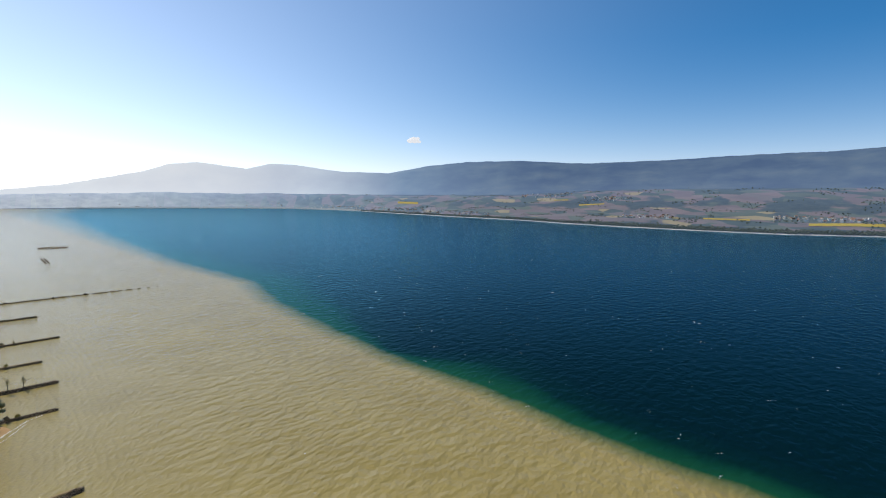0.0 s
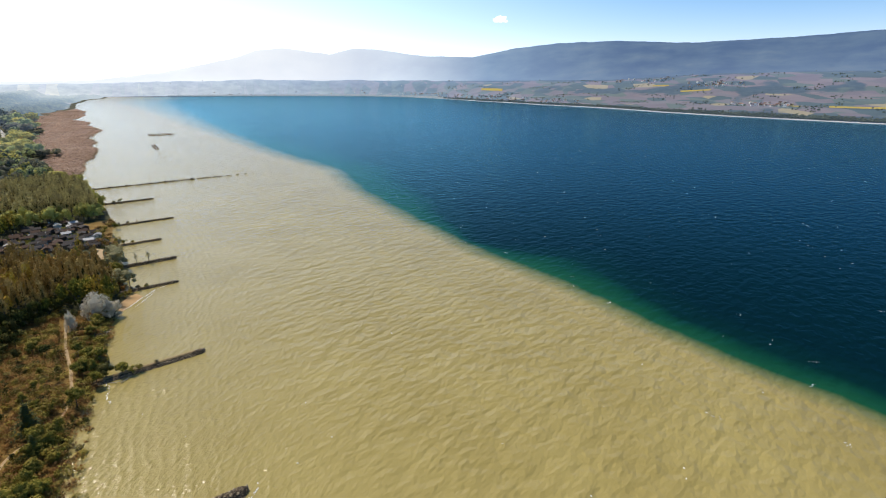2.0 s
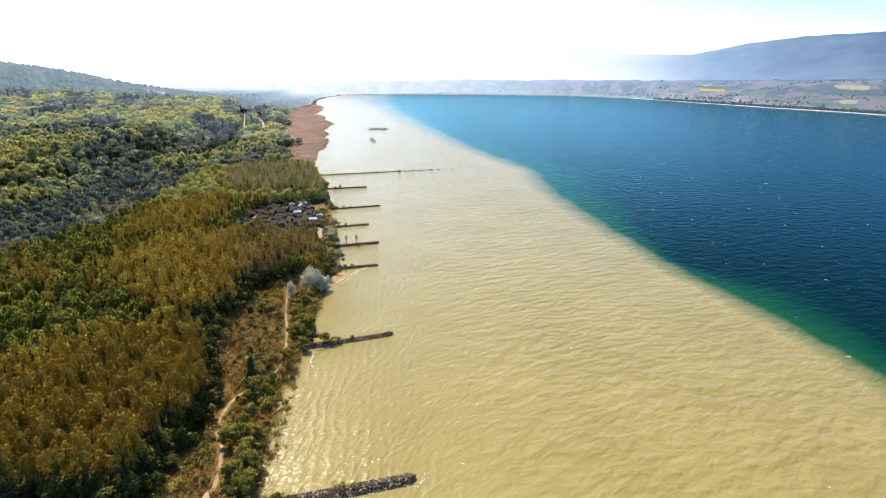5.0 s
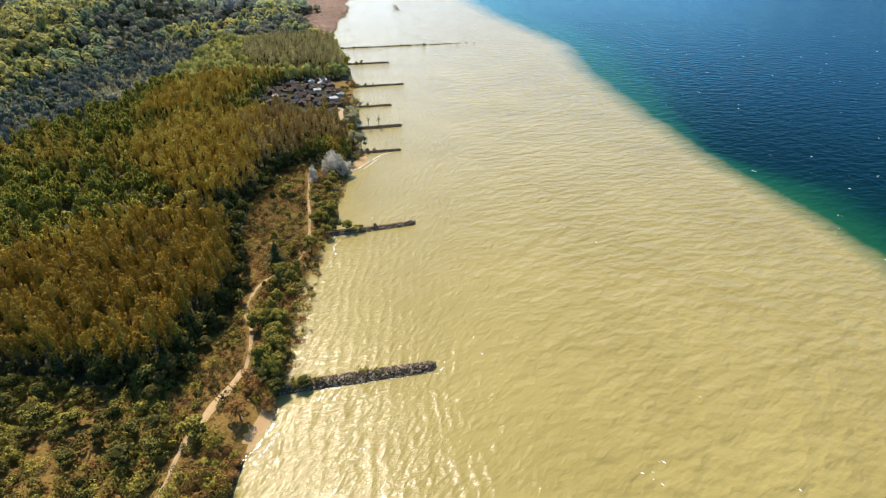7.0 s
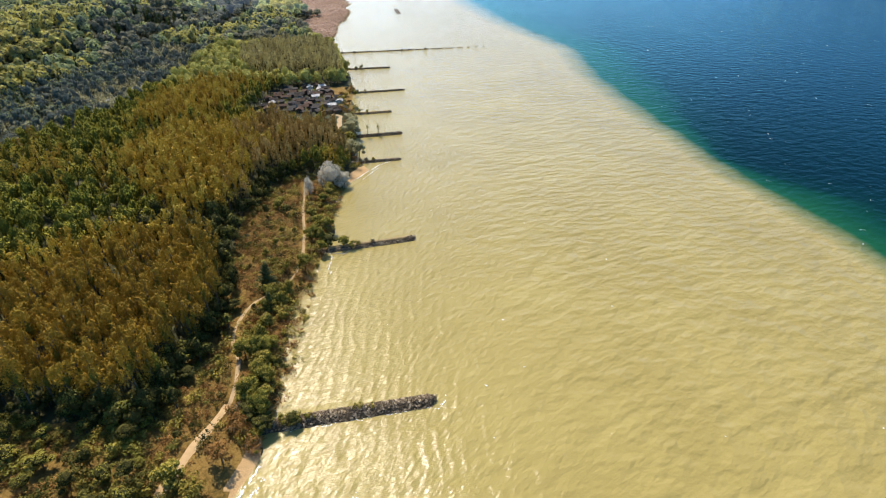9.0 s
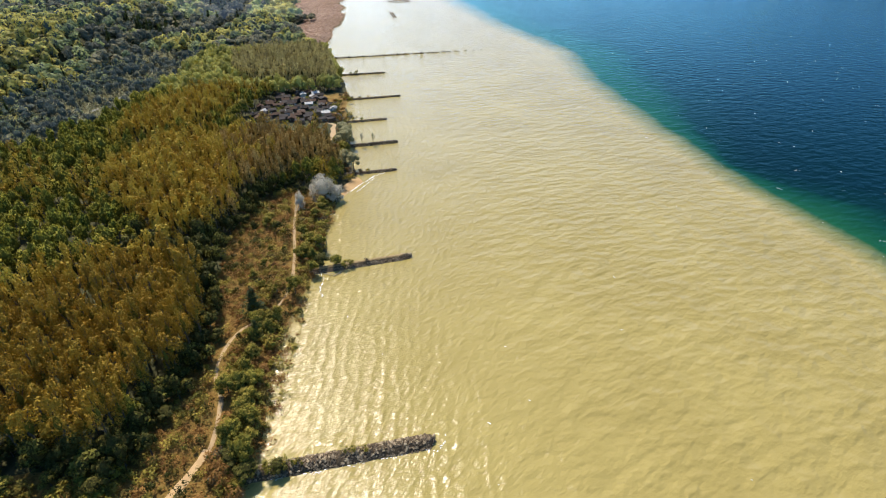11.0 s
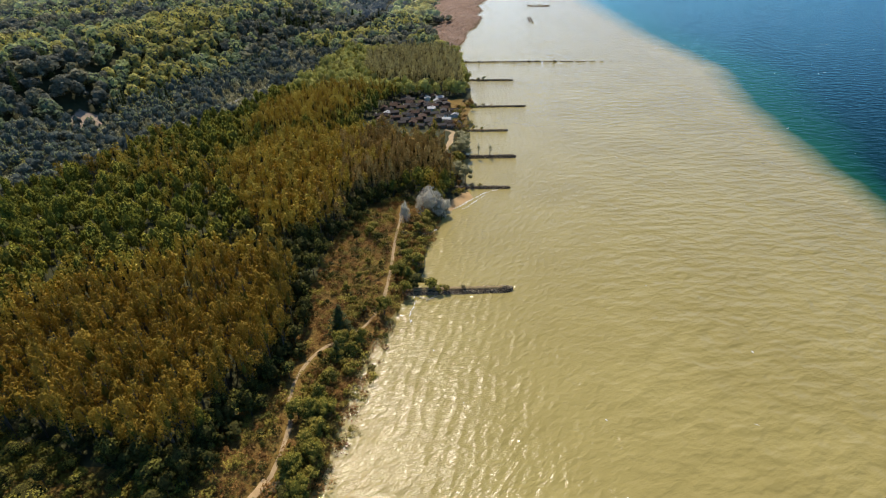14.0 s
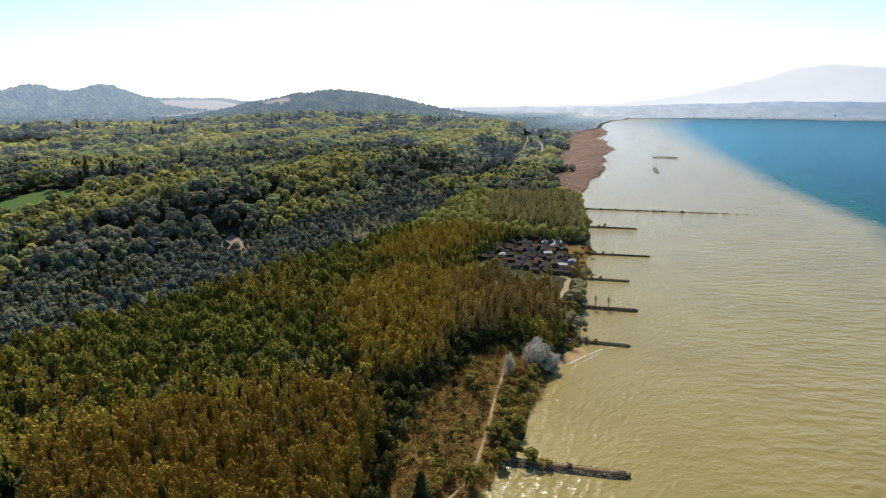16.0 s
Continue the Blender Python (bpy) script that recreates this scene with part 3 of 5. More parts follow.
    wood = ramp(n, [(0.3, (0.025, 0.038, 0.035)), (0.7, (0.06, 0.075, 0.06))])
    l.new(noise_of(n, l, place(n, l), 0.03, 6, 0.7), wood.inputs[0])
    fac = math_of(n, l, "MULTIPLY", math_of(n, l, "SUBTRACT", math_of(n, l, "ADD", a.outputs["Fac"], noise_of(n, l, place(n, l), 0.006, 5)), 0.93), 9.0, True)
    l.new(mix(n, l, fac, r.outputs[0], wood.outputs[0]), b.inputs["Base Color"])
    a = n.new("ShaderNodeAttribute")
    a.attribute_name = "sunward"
    # haze painted as emission: brighter toward the sun, bluer uphill, varied by veil
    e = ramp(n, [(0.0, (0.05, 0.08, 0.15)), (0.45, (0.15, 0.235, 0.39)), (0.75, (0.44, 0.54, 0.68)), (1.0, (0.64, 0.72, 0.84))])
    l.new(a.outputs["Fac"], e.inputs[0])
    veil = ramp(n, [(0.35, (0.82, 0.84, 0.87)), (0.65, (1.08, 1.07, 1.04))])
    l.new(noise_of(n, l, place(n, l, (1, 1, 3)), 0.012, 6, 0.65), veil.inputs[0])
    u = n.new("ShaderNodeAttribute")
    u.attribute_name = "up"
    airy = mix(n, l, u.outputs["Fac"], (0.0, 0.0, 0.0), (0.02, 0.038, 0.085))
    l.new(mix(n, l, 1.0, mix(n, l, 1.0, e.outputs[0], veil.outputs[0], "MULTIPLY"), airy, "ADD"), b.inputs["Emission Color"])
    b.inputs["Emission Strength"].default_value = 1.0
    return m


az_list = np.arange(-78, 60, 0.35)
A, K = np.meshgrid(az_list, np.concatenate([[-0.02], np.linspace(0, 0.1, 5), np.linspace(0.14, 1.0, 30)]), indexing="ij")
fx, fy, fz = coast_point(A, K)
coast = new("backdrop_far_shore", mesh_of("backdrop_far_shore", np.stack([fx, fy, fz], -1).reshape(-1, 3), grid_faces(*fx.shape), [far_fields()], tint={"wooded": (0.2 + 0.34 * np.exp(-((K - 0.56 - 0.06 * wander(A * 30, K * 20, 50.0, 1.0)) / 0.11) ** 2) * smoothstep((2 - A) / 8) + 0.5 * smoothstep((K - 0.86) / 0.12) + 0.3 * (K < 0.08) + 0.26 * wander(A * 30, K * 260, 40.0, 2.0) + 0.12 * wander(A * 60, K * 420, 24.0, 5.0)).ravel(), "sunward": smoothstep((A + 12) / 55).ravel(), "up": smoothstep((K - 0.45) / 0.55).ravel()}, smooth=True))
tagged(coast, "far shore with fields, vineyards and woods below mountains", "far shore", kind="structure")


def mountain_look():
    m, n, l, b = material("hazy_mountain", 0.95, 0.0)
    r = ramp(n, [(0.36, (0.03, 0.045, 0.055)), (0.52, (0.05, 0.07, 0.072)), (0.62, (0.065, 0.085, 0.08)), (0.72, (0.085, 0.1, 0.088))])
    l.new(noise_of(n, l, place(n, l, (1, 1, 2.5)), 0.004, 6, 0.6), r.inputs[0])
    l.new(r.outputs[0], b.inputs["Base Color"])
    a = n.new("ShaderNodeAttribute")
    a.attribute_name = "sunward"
    # blue haze painted as emission, fading to near white toward the sun
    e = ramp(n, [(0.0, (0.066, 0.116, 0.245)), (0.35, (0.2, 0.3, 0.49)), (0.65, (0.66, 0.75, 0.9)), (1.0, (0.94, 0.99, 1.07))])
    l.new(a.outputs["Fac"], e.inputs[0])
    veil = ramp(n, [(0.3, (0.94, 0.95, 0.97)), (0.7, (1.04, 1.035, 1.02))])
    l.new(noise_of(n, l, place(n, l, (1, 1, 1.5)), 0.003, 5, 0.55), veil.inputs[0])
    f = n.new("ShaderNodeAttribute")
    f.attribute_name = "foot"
    # extra painted haze at the foot of the ridge
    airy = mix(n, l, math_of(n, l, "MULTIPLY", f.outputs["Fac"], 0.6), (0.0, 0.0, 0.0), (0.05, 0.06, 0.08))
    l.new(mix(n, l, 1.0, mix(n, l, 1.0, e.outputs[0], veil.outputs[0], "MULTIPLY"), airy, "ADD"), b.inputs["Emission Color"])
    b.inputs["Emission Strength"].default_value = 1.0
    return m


M, H = np.meshgrid(az_list, np.linspace(0, 1, 26), indexing="ij")
bx, by, bz = coast_point(M, np.full(M.shape, 0.97))
top_r = np.interp(M, [-40, -10, 6, 15, 60], [4300, 4500, 4750, 4850, 4870])
base_r = np.hypot(bx, by)
rr = base_r + (top_r - base_r) * H
ridge = EYE_Z + top_r * np.tan(np.radians(np.interp(M, RIDGE_AZ, RIDGE_EL))) + 2.2 * wander(M * 60, H * 30, 25.0, 1.0) + 1.5 * wander(M * 60, H * 30, 9.0, 2.0)
mz = bz - 6 + (ridge - bz + 6) * (0.35 * H + 0.65 * smoothstep(H)) + (wander(M * 80, H * 120, 60, 6.0) * 9 + wander(M * 80, H * 200, 22, 3.0) * 4) * H * (1 - H) * 4
mx, my = -np.sin(np.radians(M)) * rr, np.cos(np.radians(M)) * rr
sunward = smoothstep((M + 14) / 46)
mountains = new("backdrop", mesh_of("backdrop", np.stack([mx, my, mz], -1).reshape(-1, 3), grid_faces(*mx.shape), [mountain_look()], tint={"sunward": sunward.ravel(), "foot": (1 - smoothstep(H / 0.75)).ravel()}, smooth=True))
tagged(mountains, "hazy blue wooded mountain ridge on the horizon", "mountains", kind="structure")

# ---- trees ----
rng = np.random.default_rng(7)


def unit(n):
    v = rng.normal(size=(n, 3))
    return v / np.linalg.norm(v, axis=1)[:, None]


def leaves(points, size, narrow=1.0, lift=0.0, out=None, loose=0.38):
    """A small three-cornered clump of leaves at each point, lying roughly along the crown's skin where its outward way is given."""
    n = len(points)
    u = unit(n)
    u[:, 2] += lift
    if out is None:
        out = unit(n)
    face = out / (np.linalg.norm(out, axis=1)[:, None] + 1e-9) + loose * unit(n)
    face /= np.linalg.norm(face, axis=1)[:, None]
    u -= face * (u * face).sum(1)[:, None]
    u /= np.linalg.norm(u, axis=1)[:, None] + 1e-9
    v = np.cross(face, u)
    k = size * rng.uniform(0.6, 1.4, (n, 1))
    return np.stack([points + u * k, points - u * k * 0.5 + v * k * 0.75 * narrow, points - u * k * 0.5 - v * k * 0.75 * narrow], 1)


def tube(a, b, ra, rb, sides=5):
    a, b = np.array(a, float), np.array(b, float)
    d = (b - a) / np.linalg.norm(b - a)
    u = np.cross(d, (0.3, 0.9, 0.1))
    u /= np.linalg.norm(u)
    v = np.cross(d, u)
    ang = np.arange(sides + 1) * 2 * math.pi / sides
    ring = np.cos(ang)[:, None] * u + np.sin(ang)[:, None] * v
    lo, hi = a + ring * ra, b + ring * rb
    return np.concatenate([np.stack([lo[:-1], lo[1:], hi[1:]], 1), np.stack([lo[:-1], hi[1:], hi[:-1]], 1)])


def blob_points(n, blobs):
    area = np.array([b[3] * b[5] for b in blobs])
    which = rng.choice(len(blobs), n, p=area / area.sum())
    c = np.array([b[:3] for b in blobs])[which]
    r = np.array([b[3:6] for b in blobs])[which]
    d = unit(n)
    d[:, 2] = np.where(rng.uniform(size=n) < 0.5, np.abs(d[:, 2]), d[:, 2])
    return c + d * r * rng.uniform(0.7, 1.0, (n, 1)), d / r


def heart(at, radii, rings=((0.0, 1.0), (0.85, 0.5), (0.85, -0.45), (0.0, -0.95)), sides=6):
    """A closed core inside a crown that stops light; most are coloured dark as shade."""
    pts = []
    for r, h in rings:
        for k in range(sides):
            a = 2 * math.pi * (k + 0.5 * (h > 0)) / sides
            q = r * rng.uniform(0.85, 1.1)
            pts.append((at[0] + math.cos(a) * q * radii[0], at[1] + math.sin(a) * q * radii[0], at[2] + h * radii[1]))
    p = np.array(pts).reshape(len(rings), sides, 3)
    n = np.roll(p, -1, 1)
    tris = []
    for k in range(len(rings) - 1):
        if rings[k][0] > 0:
            tris.append(np.stack([p[k], n[k], n[k + 1]], 1))
        if rings[k + 1][0] > 0:
            tris.append(np.stack([p[k], n[k + 1], p[k + 1]], 1))
    return np.concatenate(tris)


ROUND = ((0.0, 1.0), (0.85, 0.5), (0.85, -0.45), (0.0, -0.95))
SIMPLE = ((0.0, 0.95), (0.9, 0.0), (0.0, -0.9))


def tree_shape(kind, n, size, sides=5, limbs=5, dense=True):
    """Leaves, wood and the solid shade core of the crown of one tree of about its real height, as triangles."""
    core = []
    if kind == "poplar":
        tall = rng.uniform(19, 23.5)
        wood = [tube((0, 0, -0.5), (rng.normal() * 0.3, rng.normal() * 0.3, tall * 0.9), 0.28, 0.05, sides)]
        blobs = []
        for k in range(17):
            z = tall * rng.uniform(0.42, 0.92)
            a, r = rng.uniform(0, 6.28), rng.uniform(0.4, 2.0) * (1.35 - z / tall)
            blobs.append((math.cos(a) * r * 1.5, math.sin(a) * r * 1.5, z, 0.78, 0.78, tall * rng.uniform(0.085, 0.15)))
            if k < limbs:
                wood.append(tube((0, 0, z - 3), (math.cos(a) * r * 1.6, math.sin(a) * r * 1.6, z + 1.5), 0.09, 0.03, 3))
        spots, way = blob_points(n, blobs)
        crown, core = leaves(spots, size * 1.1, 0.5, 1.1, way, 0.38), [heart((0, 0, tall * 0.62), (0.8, tall * 0.16), SIMPLE)]
    elif kind in ("green", "fresh", "willow", "rust"):
        tall = rng.uniform(11, 15.5)
        wide = tall * rng.uniform(0.27, 0.36)
        wood = [tube((0, 0, -0.5), (0, 0, tall * 0.6), 0.3, 0.14, sides)]
        blobs = [(0, 0, tall * 0.64, wide * 0.72, wide * 0.72, tall * 0.32)]
        for k in range(8 if dense else 5 if n > 40 else 2):
            a, h = k * 2.4 + rng.uniform(-0.5, 0.5), rng.uniform(0.34, 0.8)
            r = wide * math.sqrt(max(0.05, 1 - ((h - 0.5) / 0.42) ** 2)) * 0.72
            q = rng.uniform(0.34, 0.52) * wide
            blobs.append((math.cos(a) * r, math.sin(a) * r, tall * h, q, q, q * rng.uniform(0.9, 1.3)))
            if k < limbs:
                wood.append(tube((0, 0, tall * h * 0.6), (math.cos(a) * r, math.sin(a) * r, tall * h), 0.12, 0.04, 3))
        spots, way = blob_points(n, blobs)
        crown = leaves(spots, size, out=way, loose=0.5)
        if kind == "rust":
            core = [heart(blobs[0][:3], (wide * 0.4, tall * 0.2), SIMPLE)]
        else:
            core = [heart(blobs[0][:3], (wide * 0.62, tall * 0.28), ROUND if n > 40 else SIMPLE)] + [heart(b[:3], (b[3] * 0.72, b[5] * 0.72), ROUND if dense else SIMPLE) for b in (blobs[1:] if n > 40 else [])]
    elif kind == "bare":
        tall = rng.uniform(11, 16)
        wood = [tube((0, 0, -0.5), (0, 0, tall * 0.75), 0.22, 0.07, sides)]
        for k in range(limbs):
            a, z = rng.uniform(0, 6.28), tall * rng.uniform(0.3, 0.6)
            wood.append(tube((0, 0, z), (math.cos(a) * 2.2, math.sin(a) * 2.2, z + 3.5), 0.09, 0.03, 3))
        p = unit(n) * np.array([2.2, 2.2, tall * 0.45]) * rng.uniform(0.2, 1, (n, 1)) + (0, 0, tall * 0.55)
        p[:, :2] *= (1.35 - p[:, 2:] / tall * 0.8)
        crown = leaves(p, size * 1.2, 0.35, 0.9, p - (0, 0, tall * 0.6))
    elif kind == "conifer":
        tall = rng.uniform(15, 21)
        wood = [tube((0, 0, -0.5), (0, 0, tall * 0.95), 0.25, 0.04, sides)]
        h = 1 - rng.uniform(0, 1, n) ** 0.6
        a = rng.uniform(0, 6.28, n)
        tier = 0.75 + 0.25 * np.cos(h * 60)
        r = (1 - h) * tall * 0.17 * tier * rng.uniform(0.5, 1.05, n) + 0.15
        p = np.stack([np.cos(a) * r, np.sin(a) * r, tall * (0.1 + 0.9 * h)], -1)
        crown = leaves(p, size, 0.9, out=np.stack([np.cos(a), np.sin(a), 0 * a + 0.6], -1))
        crown[:, 0, :2] *= 1.12
        crown[:, 0, 2] -= 0.25
        core = [heart((0, 0, tall * 0.45), (tall * 0.085, tall * 0.38), ((0.0, 1.1), (1.0, -0.7), (0.0, -0.9)))]
    elif kind == "dome":
        tall = rng.uniform(10.5, 11.5)
        wood = [tube((0, 0, -0.3), (math.cos(a) * 2.5, math.sin(a) * 2.5, tall * 0.6), 0.2, 0.05, 4) for a in np.arange(6) * 1.05]
        blobs = [(0, 0, tall * 0.55, 4.2, 4.2, tall * 0.4)]
        for k in range(34):
            a, h = rng.uniform(0, 6.28), rng.uniform(0.08, 0.88)
            r = 5.4 * math.sqrt(1 - h * h * 0.9) * rng.uniform(0.7, 1.05)
            q = rng.uniform(0.8, 1.5)
            blobs.append((math.cos(a) * r, math.sin(a) * r, tall * h, q, q, q * 1.2))
        spots, way = blob_points(n, blobs)
        spots += rng.normal(0, 0.3, spots.shape)
        crown, core = leaves(spots, size, 0.5, out=way, loose=0.6), [heart(blobs[0][:3], (3.4, tall * 0.34))] + [heart(b[:3], (b[3] * 0.6, b[5] * 0.6), SIMPLE) for b in blobs[1:]]
    else:  # shrub
        tall = rng.uniform(2.4, 4.5)
        wood = [tube((0, 0, -0.3), (math.cos(a) * 0.9, math.sin(a) * 0.9, tall * 0.7), 0.06, 0.02, 3) for a in rng.uniform(0, 6.28, 3)]
        blobs = [(rng.normal() * tall * 0.25, rng.normal() * tall * 0.25, tall * rng.uniform(0.3, 0.65), tall * 0.33, tall * 0.33, tall * 0.33) for _ in range(6)]
        spots, way = blob_points(n, blobs)
        crown, core = leaves(spots, size, out=way), [heart(b[:3], (b[3] * 0.5, b[5] * 0.5), SIMPLE) for b in blobs[:3]] if dense else []
    return crown, np.concatenate(wood), np.concatenate(core) if core else np.zeros((0, 3, 3))


def soup(name, tris, mats, tint=None, index=None):
    v = tris.reshape(-1, 3)
    return mesh_of(name, v, np.arange(len(v)).reshape(-1, 3), mats, index, tint)


def tree_kind(kind, count, n, size, leafy=None):
    made = []
    for _ in range(count):
        crown, wood, core = tree_shape(kind, n, size)
        whole = np.concatenate([crown, core])
        made.append((soup("crown", whole, [LEAVES[leafy or kind], {"shade": TWIG_SHADE, "budding": LEAVES["budding"], "willow": LEAVES["willow"]}.get(leafy, INNER_SHADE)], {"tint": np.full(len(whole) * 3, 0.5)}, np.r_[np.zeros(len(crown)), np.ones(len(core))]), soup("trunk", wood, [BARK])))
    return made


def plant(name, meshes, x, y, scale, label, category, group, turn=None, lean=(0, 0), z=None):
    crown, wood = meshes
    ob = tagged(new(name), label, category, group)
    z = float(ground(x, y)) if z is None else z
    ob.matrix_basis = pose(x, y, z, lean[0], lean[1], rng.uniform(0, 360) if turn is None else turn) @ Matrix.Diagonal((scale[0], scale[0], scale[1], 1))
    part("trunk", wood, None, ob)
    part("crown", crown, None, ob)
    return ob


def wood_of(name, kind, spots, n, size, label, category, variants=6, leafy=None, sides=3, limbs=0, trunks=True):
    """Many trees that nobody could count, as one stuff object. Spots: x, y, width, height factors."""
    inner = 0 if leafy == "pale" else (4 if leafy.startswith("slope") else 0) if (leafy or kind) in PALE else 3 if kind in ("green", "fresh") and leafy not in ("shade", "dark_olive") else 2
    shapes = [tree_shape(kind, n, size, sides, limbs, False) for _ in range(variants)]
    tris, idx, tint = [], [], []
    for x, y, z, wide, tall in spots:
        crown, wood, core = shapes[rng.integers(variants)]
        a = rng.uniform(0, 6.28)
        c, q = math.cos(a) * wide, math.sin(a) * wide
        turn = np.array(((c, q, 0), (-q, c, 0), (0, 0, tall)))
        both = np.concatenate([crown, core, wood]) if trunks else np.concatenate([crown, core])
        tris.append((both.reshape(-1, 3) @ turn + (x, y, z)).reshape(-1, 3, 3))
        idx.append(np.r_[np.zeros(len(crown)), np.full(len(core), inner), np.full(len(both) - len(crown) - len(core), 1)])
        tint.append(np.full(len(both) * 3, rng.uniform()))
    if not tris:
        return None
    ob = new(name, soup(name, np.concatenate(tris), [LEAVES[leafy or kind], BARK, TWIG_SHADE, INNER_SHADE, SLOPE_HAZY_SHADE], {"tint": np.concatenate(tint)}, np.concatenate(idx)))
    return tagged(ob, label, category, kind="stuff")


def scatter(poly, gap, jitter=0.45, skew=0.5):
    px, py = np.array(poly).T
    rows = []
    for k, y in enumerate(np.arange(py.min(), py.max(), gap)):
        for x in np.arange(px.min() + (k % 2) * gap * skew, px.max(), gap):
            rows.append((x + rng.uniform(-jitter, jitter) * gap, y + rng.uniform(-jitter, jitter) * gap))
    p = np.array(rows)
    return p[inside(p[:, 0], p[:, 1], list(poly))]


def spots_of(p, wide=(0.85, 1.2), tall=(0.85, 1.12)):
    z = ground(p[:, 0], p[:, 1])
    return [(x, y, zz, rng.uniform(*wide), rng.uniform(*tall)) for (x, y), zz in zip(p, z)]


poplars = tree_kind("poplar", 8, 860, 0.3)
a_spots = scatter(PLANT_A, 4.3, 0.48)
order = np.argsort(np.hypot(a_spots[:, 0] + 60, a_spots[:, 1] - 50))
for x, y in a_spots[order[:300]]:
    plant("poplar", poplars[rng.integers(8)], x, y, (rng.uniform(0.95, 1.5), rng.uniform(0.74, 1.08)), "slender poplar in rusty spring bud in a plantation", "tree", "poplars of the shore plantation")
rest = np.concatenate([a_spots[order[300:]], scatter(PLANT_B, 4.2, 0.48), scatter(PLANT_C, 4.5, 0.45)])
dusk = (rest[:, 0] + 262) * 0.6 + (rest[:, 1] - 205) * 0.8 + 9 * wander(rest[:, 0], rest[:, 1], 14.0, 2.0) + rng.normal(0, 7, len(rest)) > 0
dusk &= rest[:, 0] > -330
wood_of("dusky_plantation", "poplar", spots_of(rest[dusk], (0.9, 1.4), (0.78, 1.1)), 260, 0.53, "dense plantation of poplars in grey-brown spring bud", "woodland", leafy="dusky")
wood_of("poplar_plantation", "poplar", spots_of(rest[~dusk], (0.9, 1.4), (0.78, 1.1)), 260, 0.53, "dense plantation of poplars in golden-brown spring bud", "woodland", leafy="golden")

tan = scatter(PLANT_D, 5.2, 0.48)
ts, tw = to_sw(tan[:, 0], tan[:, 1])
wood_of("tan_plantation", "poplar", spots_of(tan[tw > shore(ts) + 5], (0.95, 1.4), (0.8, 1.12)), 200, 0.6, "plantation of pale tan budding poplars behind the chalets", "woodland", leafy="tan")

# mixed green wood between the plantations and the foot of the slope
s, w = rng.uniform(-120, 620, 16000), rng.uniform(-45, 330, 16000)
x, y = to_xy(s, w)
free = (w < slope_foot(s) + 5) & (w > shore(s) + np.where((s > 205) & (s < 420), 13.0, np.where(s > 230, 3.0, 8.0))) & ~inside(x, y, LAWN) & (line_gap(x, y, LANE) > 5) & ~inside(x, y, FRONT) & ~inside(x, y, OPEN) & ~inside(x, y, PLANT_A) & ~inside(x, y, PLANT_B) & ~inside(x, y, PLANT_C) & ~inside(x, y, PLANT_D) & ~inside(x, y, HAMLET) & ~inside(x, y, SHRUBS)
cell = {}
for xx, yy in zip(x[free], y[free]):
    cell.setdefault((int(xx // 5.3), int(yy // 5.3)), (xx, yy))
p = np.array(list(cell.values()))
ps, pw = to_sw(p[:, 0], p[:, 1])
mood = wander(p[:, 0], p[:, 1], 38.0, 1.0) + rng.normal(0, 0.35, len(p))
clear = (road_gap(p[:, 0], p[:, 1]) > 2.6) & ~patch(p[:, 0], p[:, 1], [(-502, 128, 27, 18)])
p, ps, pw, mood = p[clear], ps[clear], pw[clear], mood[clear]
wet = pw > np.interp(ps, [0, 112, 226, 342, 500, 620], [235, 225, 178, 150, 135, 150]) + 8 * wander(ps, pw, 25.0, 2.0)
rim = inside(p[:, 0], p[:, 1], EDGE) | (line_gap(p[:, 0], p[:, 1], [(-165, 105), (-184, 124), (-222, 134), (-222, 165), (-243, 190)]) < 20)
wood_of("edge_wood", "green", spots_of(p[rim], (0.7, 1.05), (0.7, 1.15)), 330, 0.46, "green trees in front of the plantation, leaves darkened as in shade", "woodland", leafy="shade")
p, ps, pw, mood, wet = p[~rim], ps[~rim], pw[~rim], mood[~rim], wet[~rim]
yonder = ps > 405
wood_of("pale_wood", "fresh", spots_of(p[yonder & ~wet], (0.85, 1.3), (0.8, 1.3)), 175, 0.6, "pale yellow-green wood behind the chalets", "woodland", leafy="pale")
p, ps, pw, mood, wet = p[~yonder | wet], ps[~yonder | wet], pw[~yonder | wet], mood[~yonder | wet], wet[~yonder | wet]
gold = ~wet & (mood > 0.42)
wood_of("golden_wood", "poplar", spots_of(p[gold], (0.95, 1.45), (0.72, 1.02)), 230, 0.5, "golden-brown budding trees mixed into the green wood", "woodland", leafy="golden")
wood_of("green_wood", "green", spots_of(p[~wet & (mood < -0.05)], (0.62, 0.98), (0.85, 1.4)), 185, 0.46, "dense wood of young green broadleaf trees", "woodland", variants=9)
wood_of("fresh_wood", "fresh", spots_of(p[~wet & ~gold & (mood >= -0.05)], (0.62, 1.02), (0.85, 1.35)), 185, 0.46, "wood of yellow-green trees in first leaf", "woodland", variants=9)
wood_of("bare_wood", "bare", spots_of(p[wet & (mood < -0.55)], (0.9, 1.5), (0.65, 1.0)), 150, 0.55, "grey leafless trees of a wet wood", "woodland", leafy="budding")
wood_of("wet_wood", "green", spots_of(p[wet & (mood >= -0.55) & (mood < 0.0)], (0.55, 0.95), (0.6, 1.1)), 84, 0.56, "dusky trees of a wet wood below the slope, haze-greyed leaves", "woodland", leafy="slope_bare")
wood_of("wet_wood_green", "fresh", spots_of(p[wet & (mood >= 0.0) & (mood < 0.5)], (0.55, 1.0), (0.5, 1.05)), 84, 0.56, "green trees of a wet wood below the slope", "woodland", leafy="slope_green")
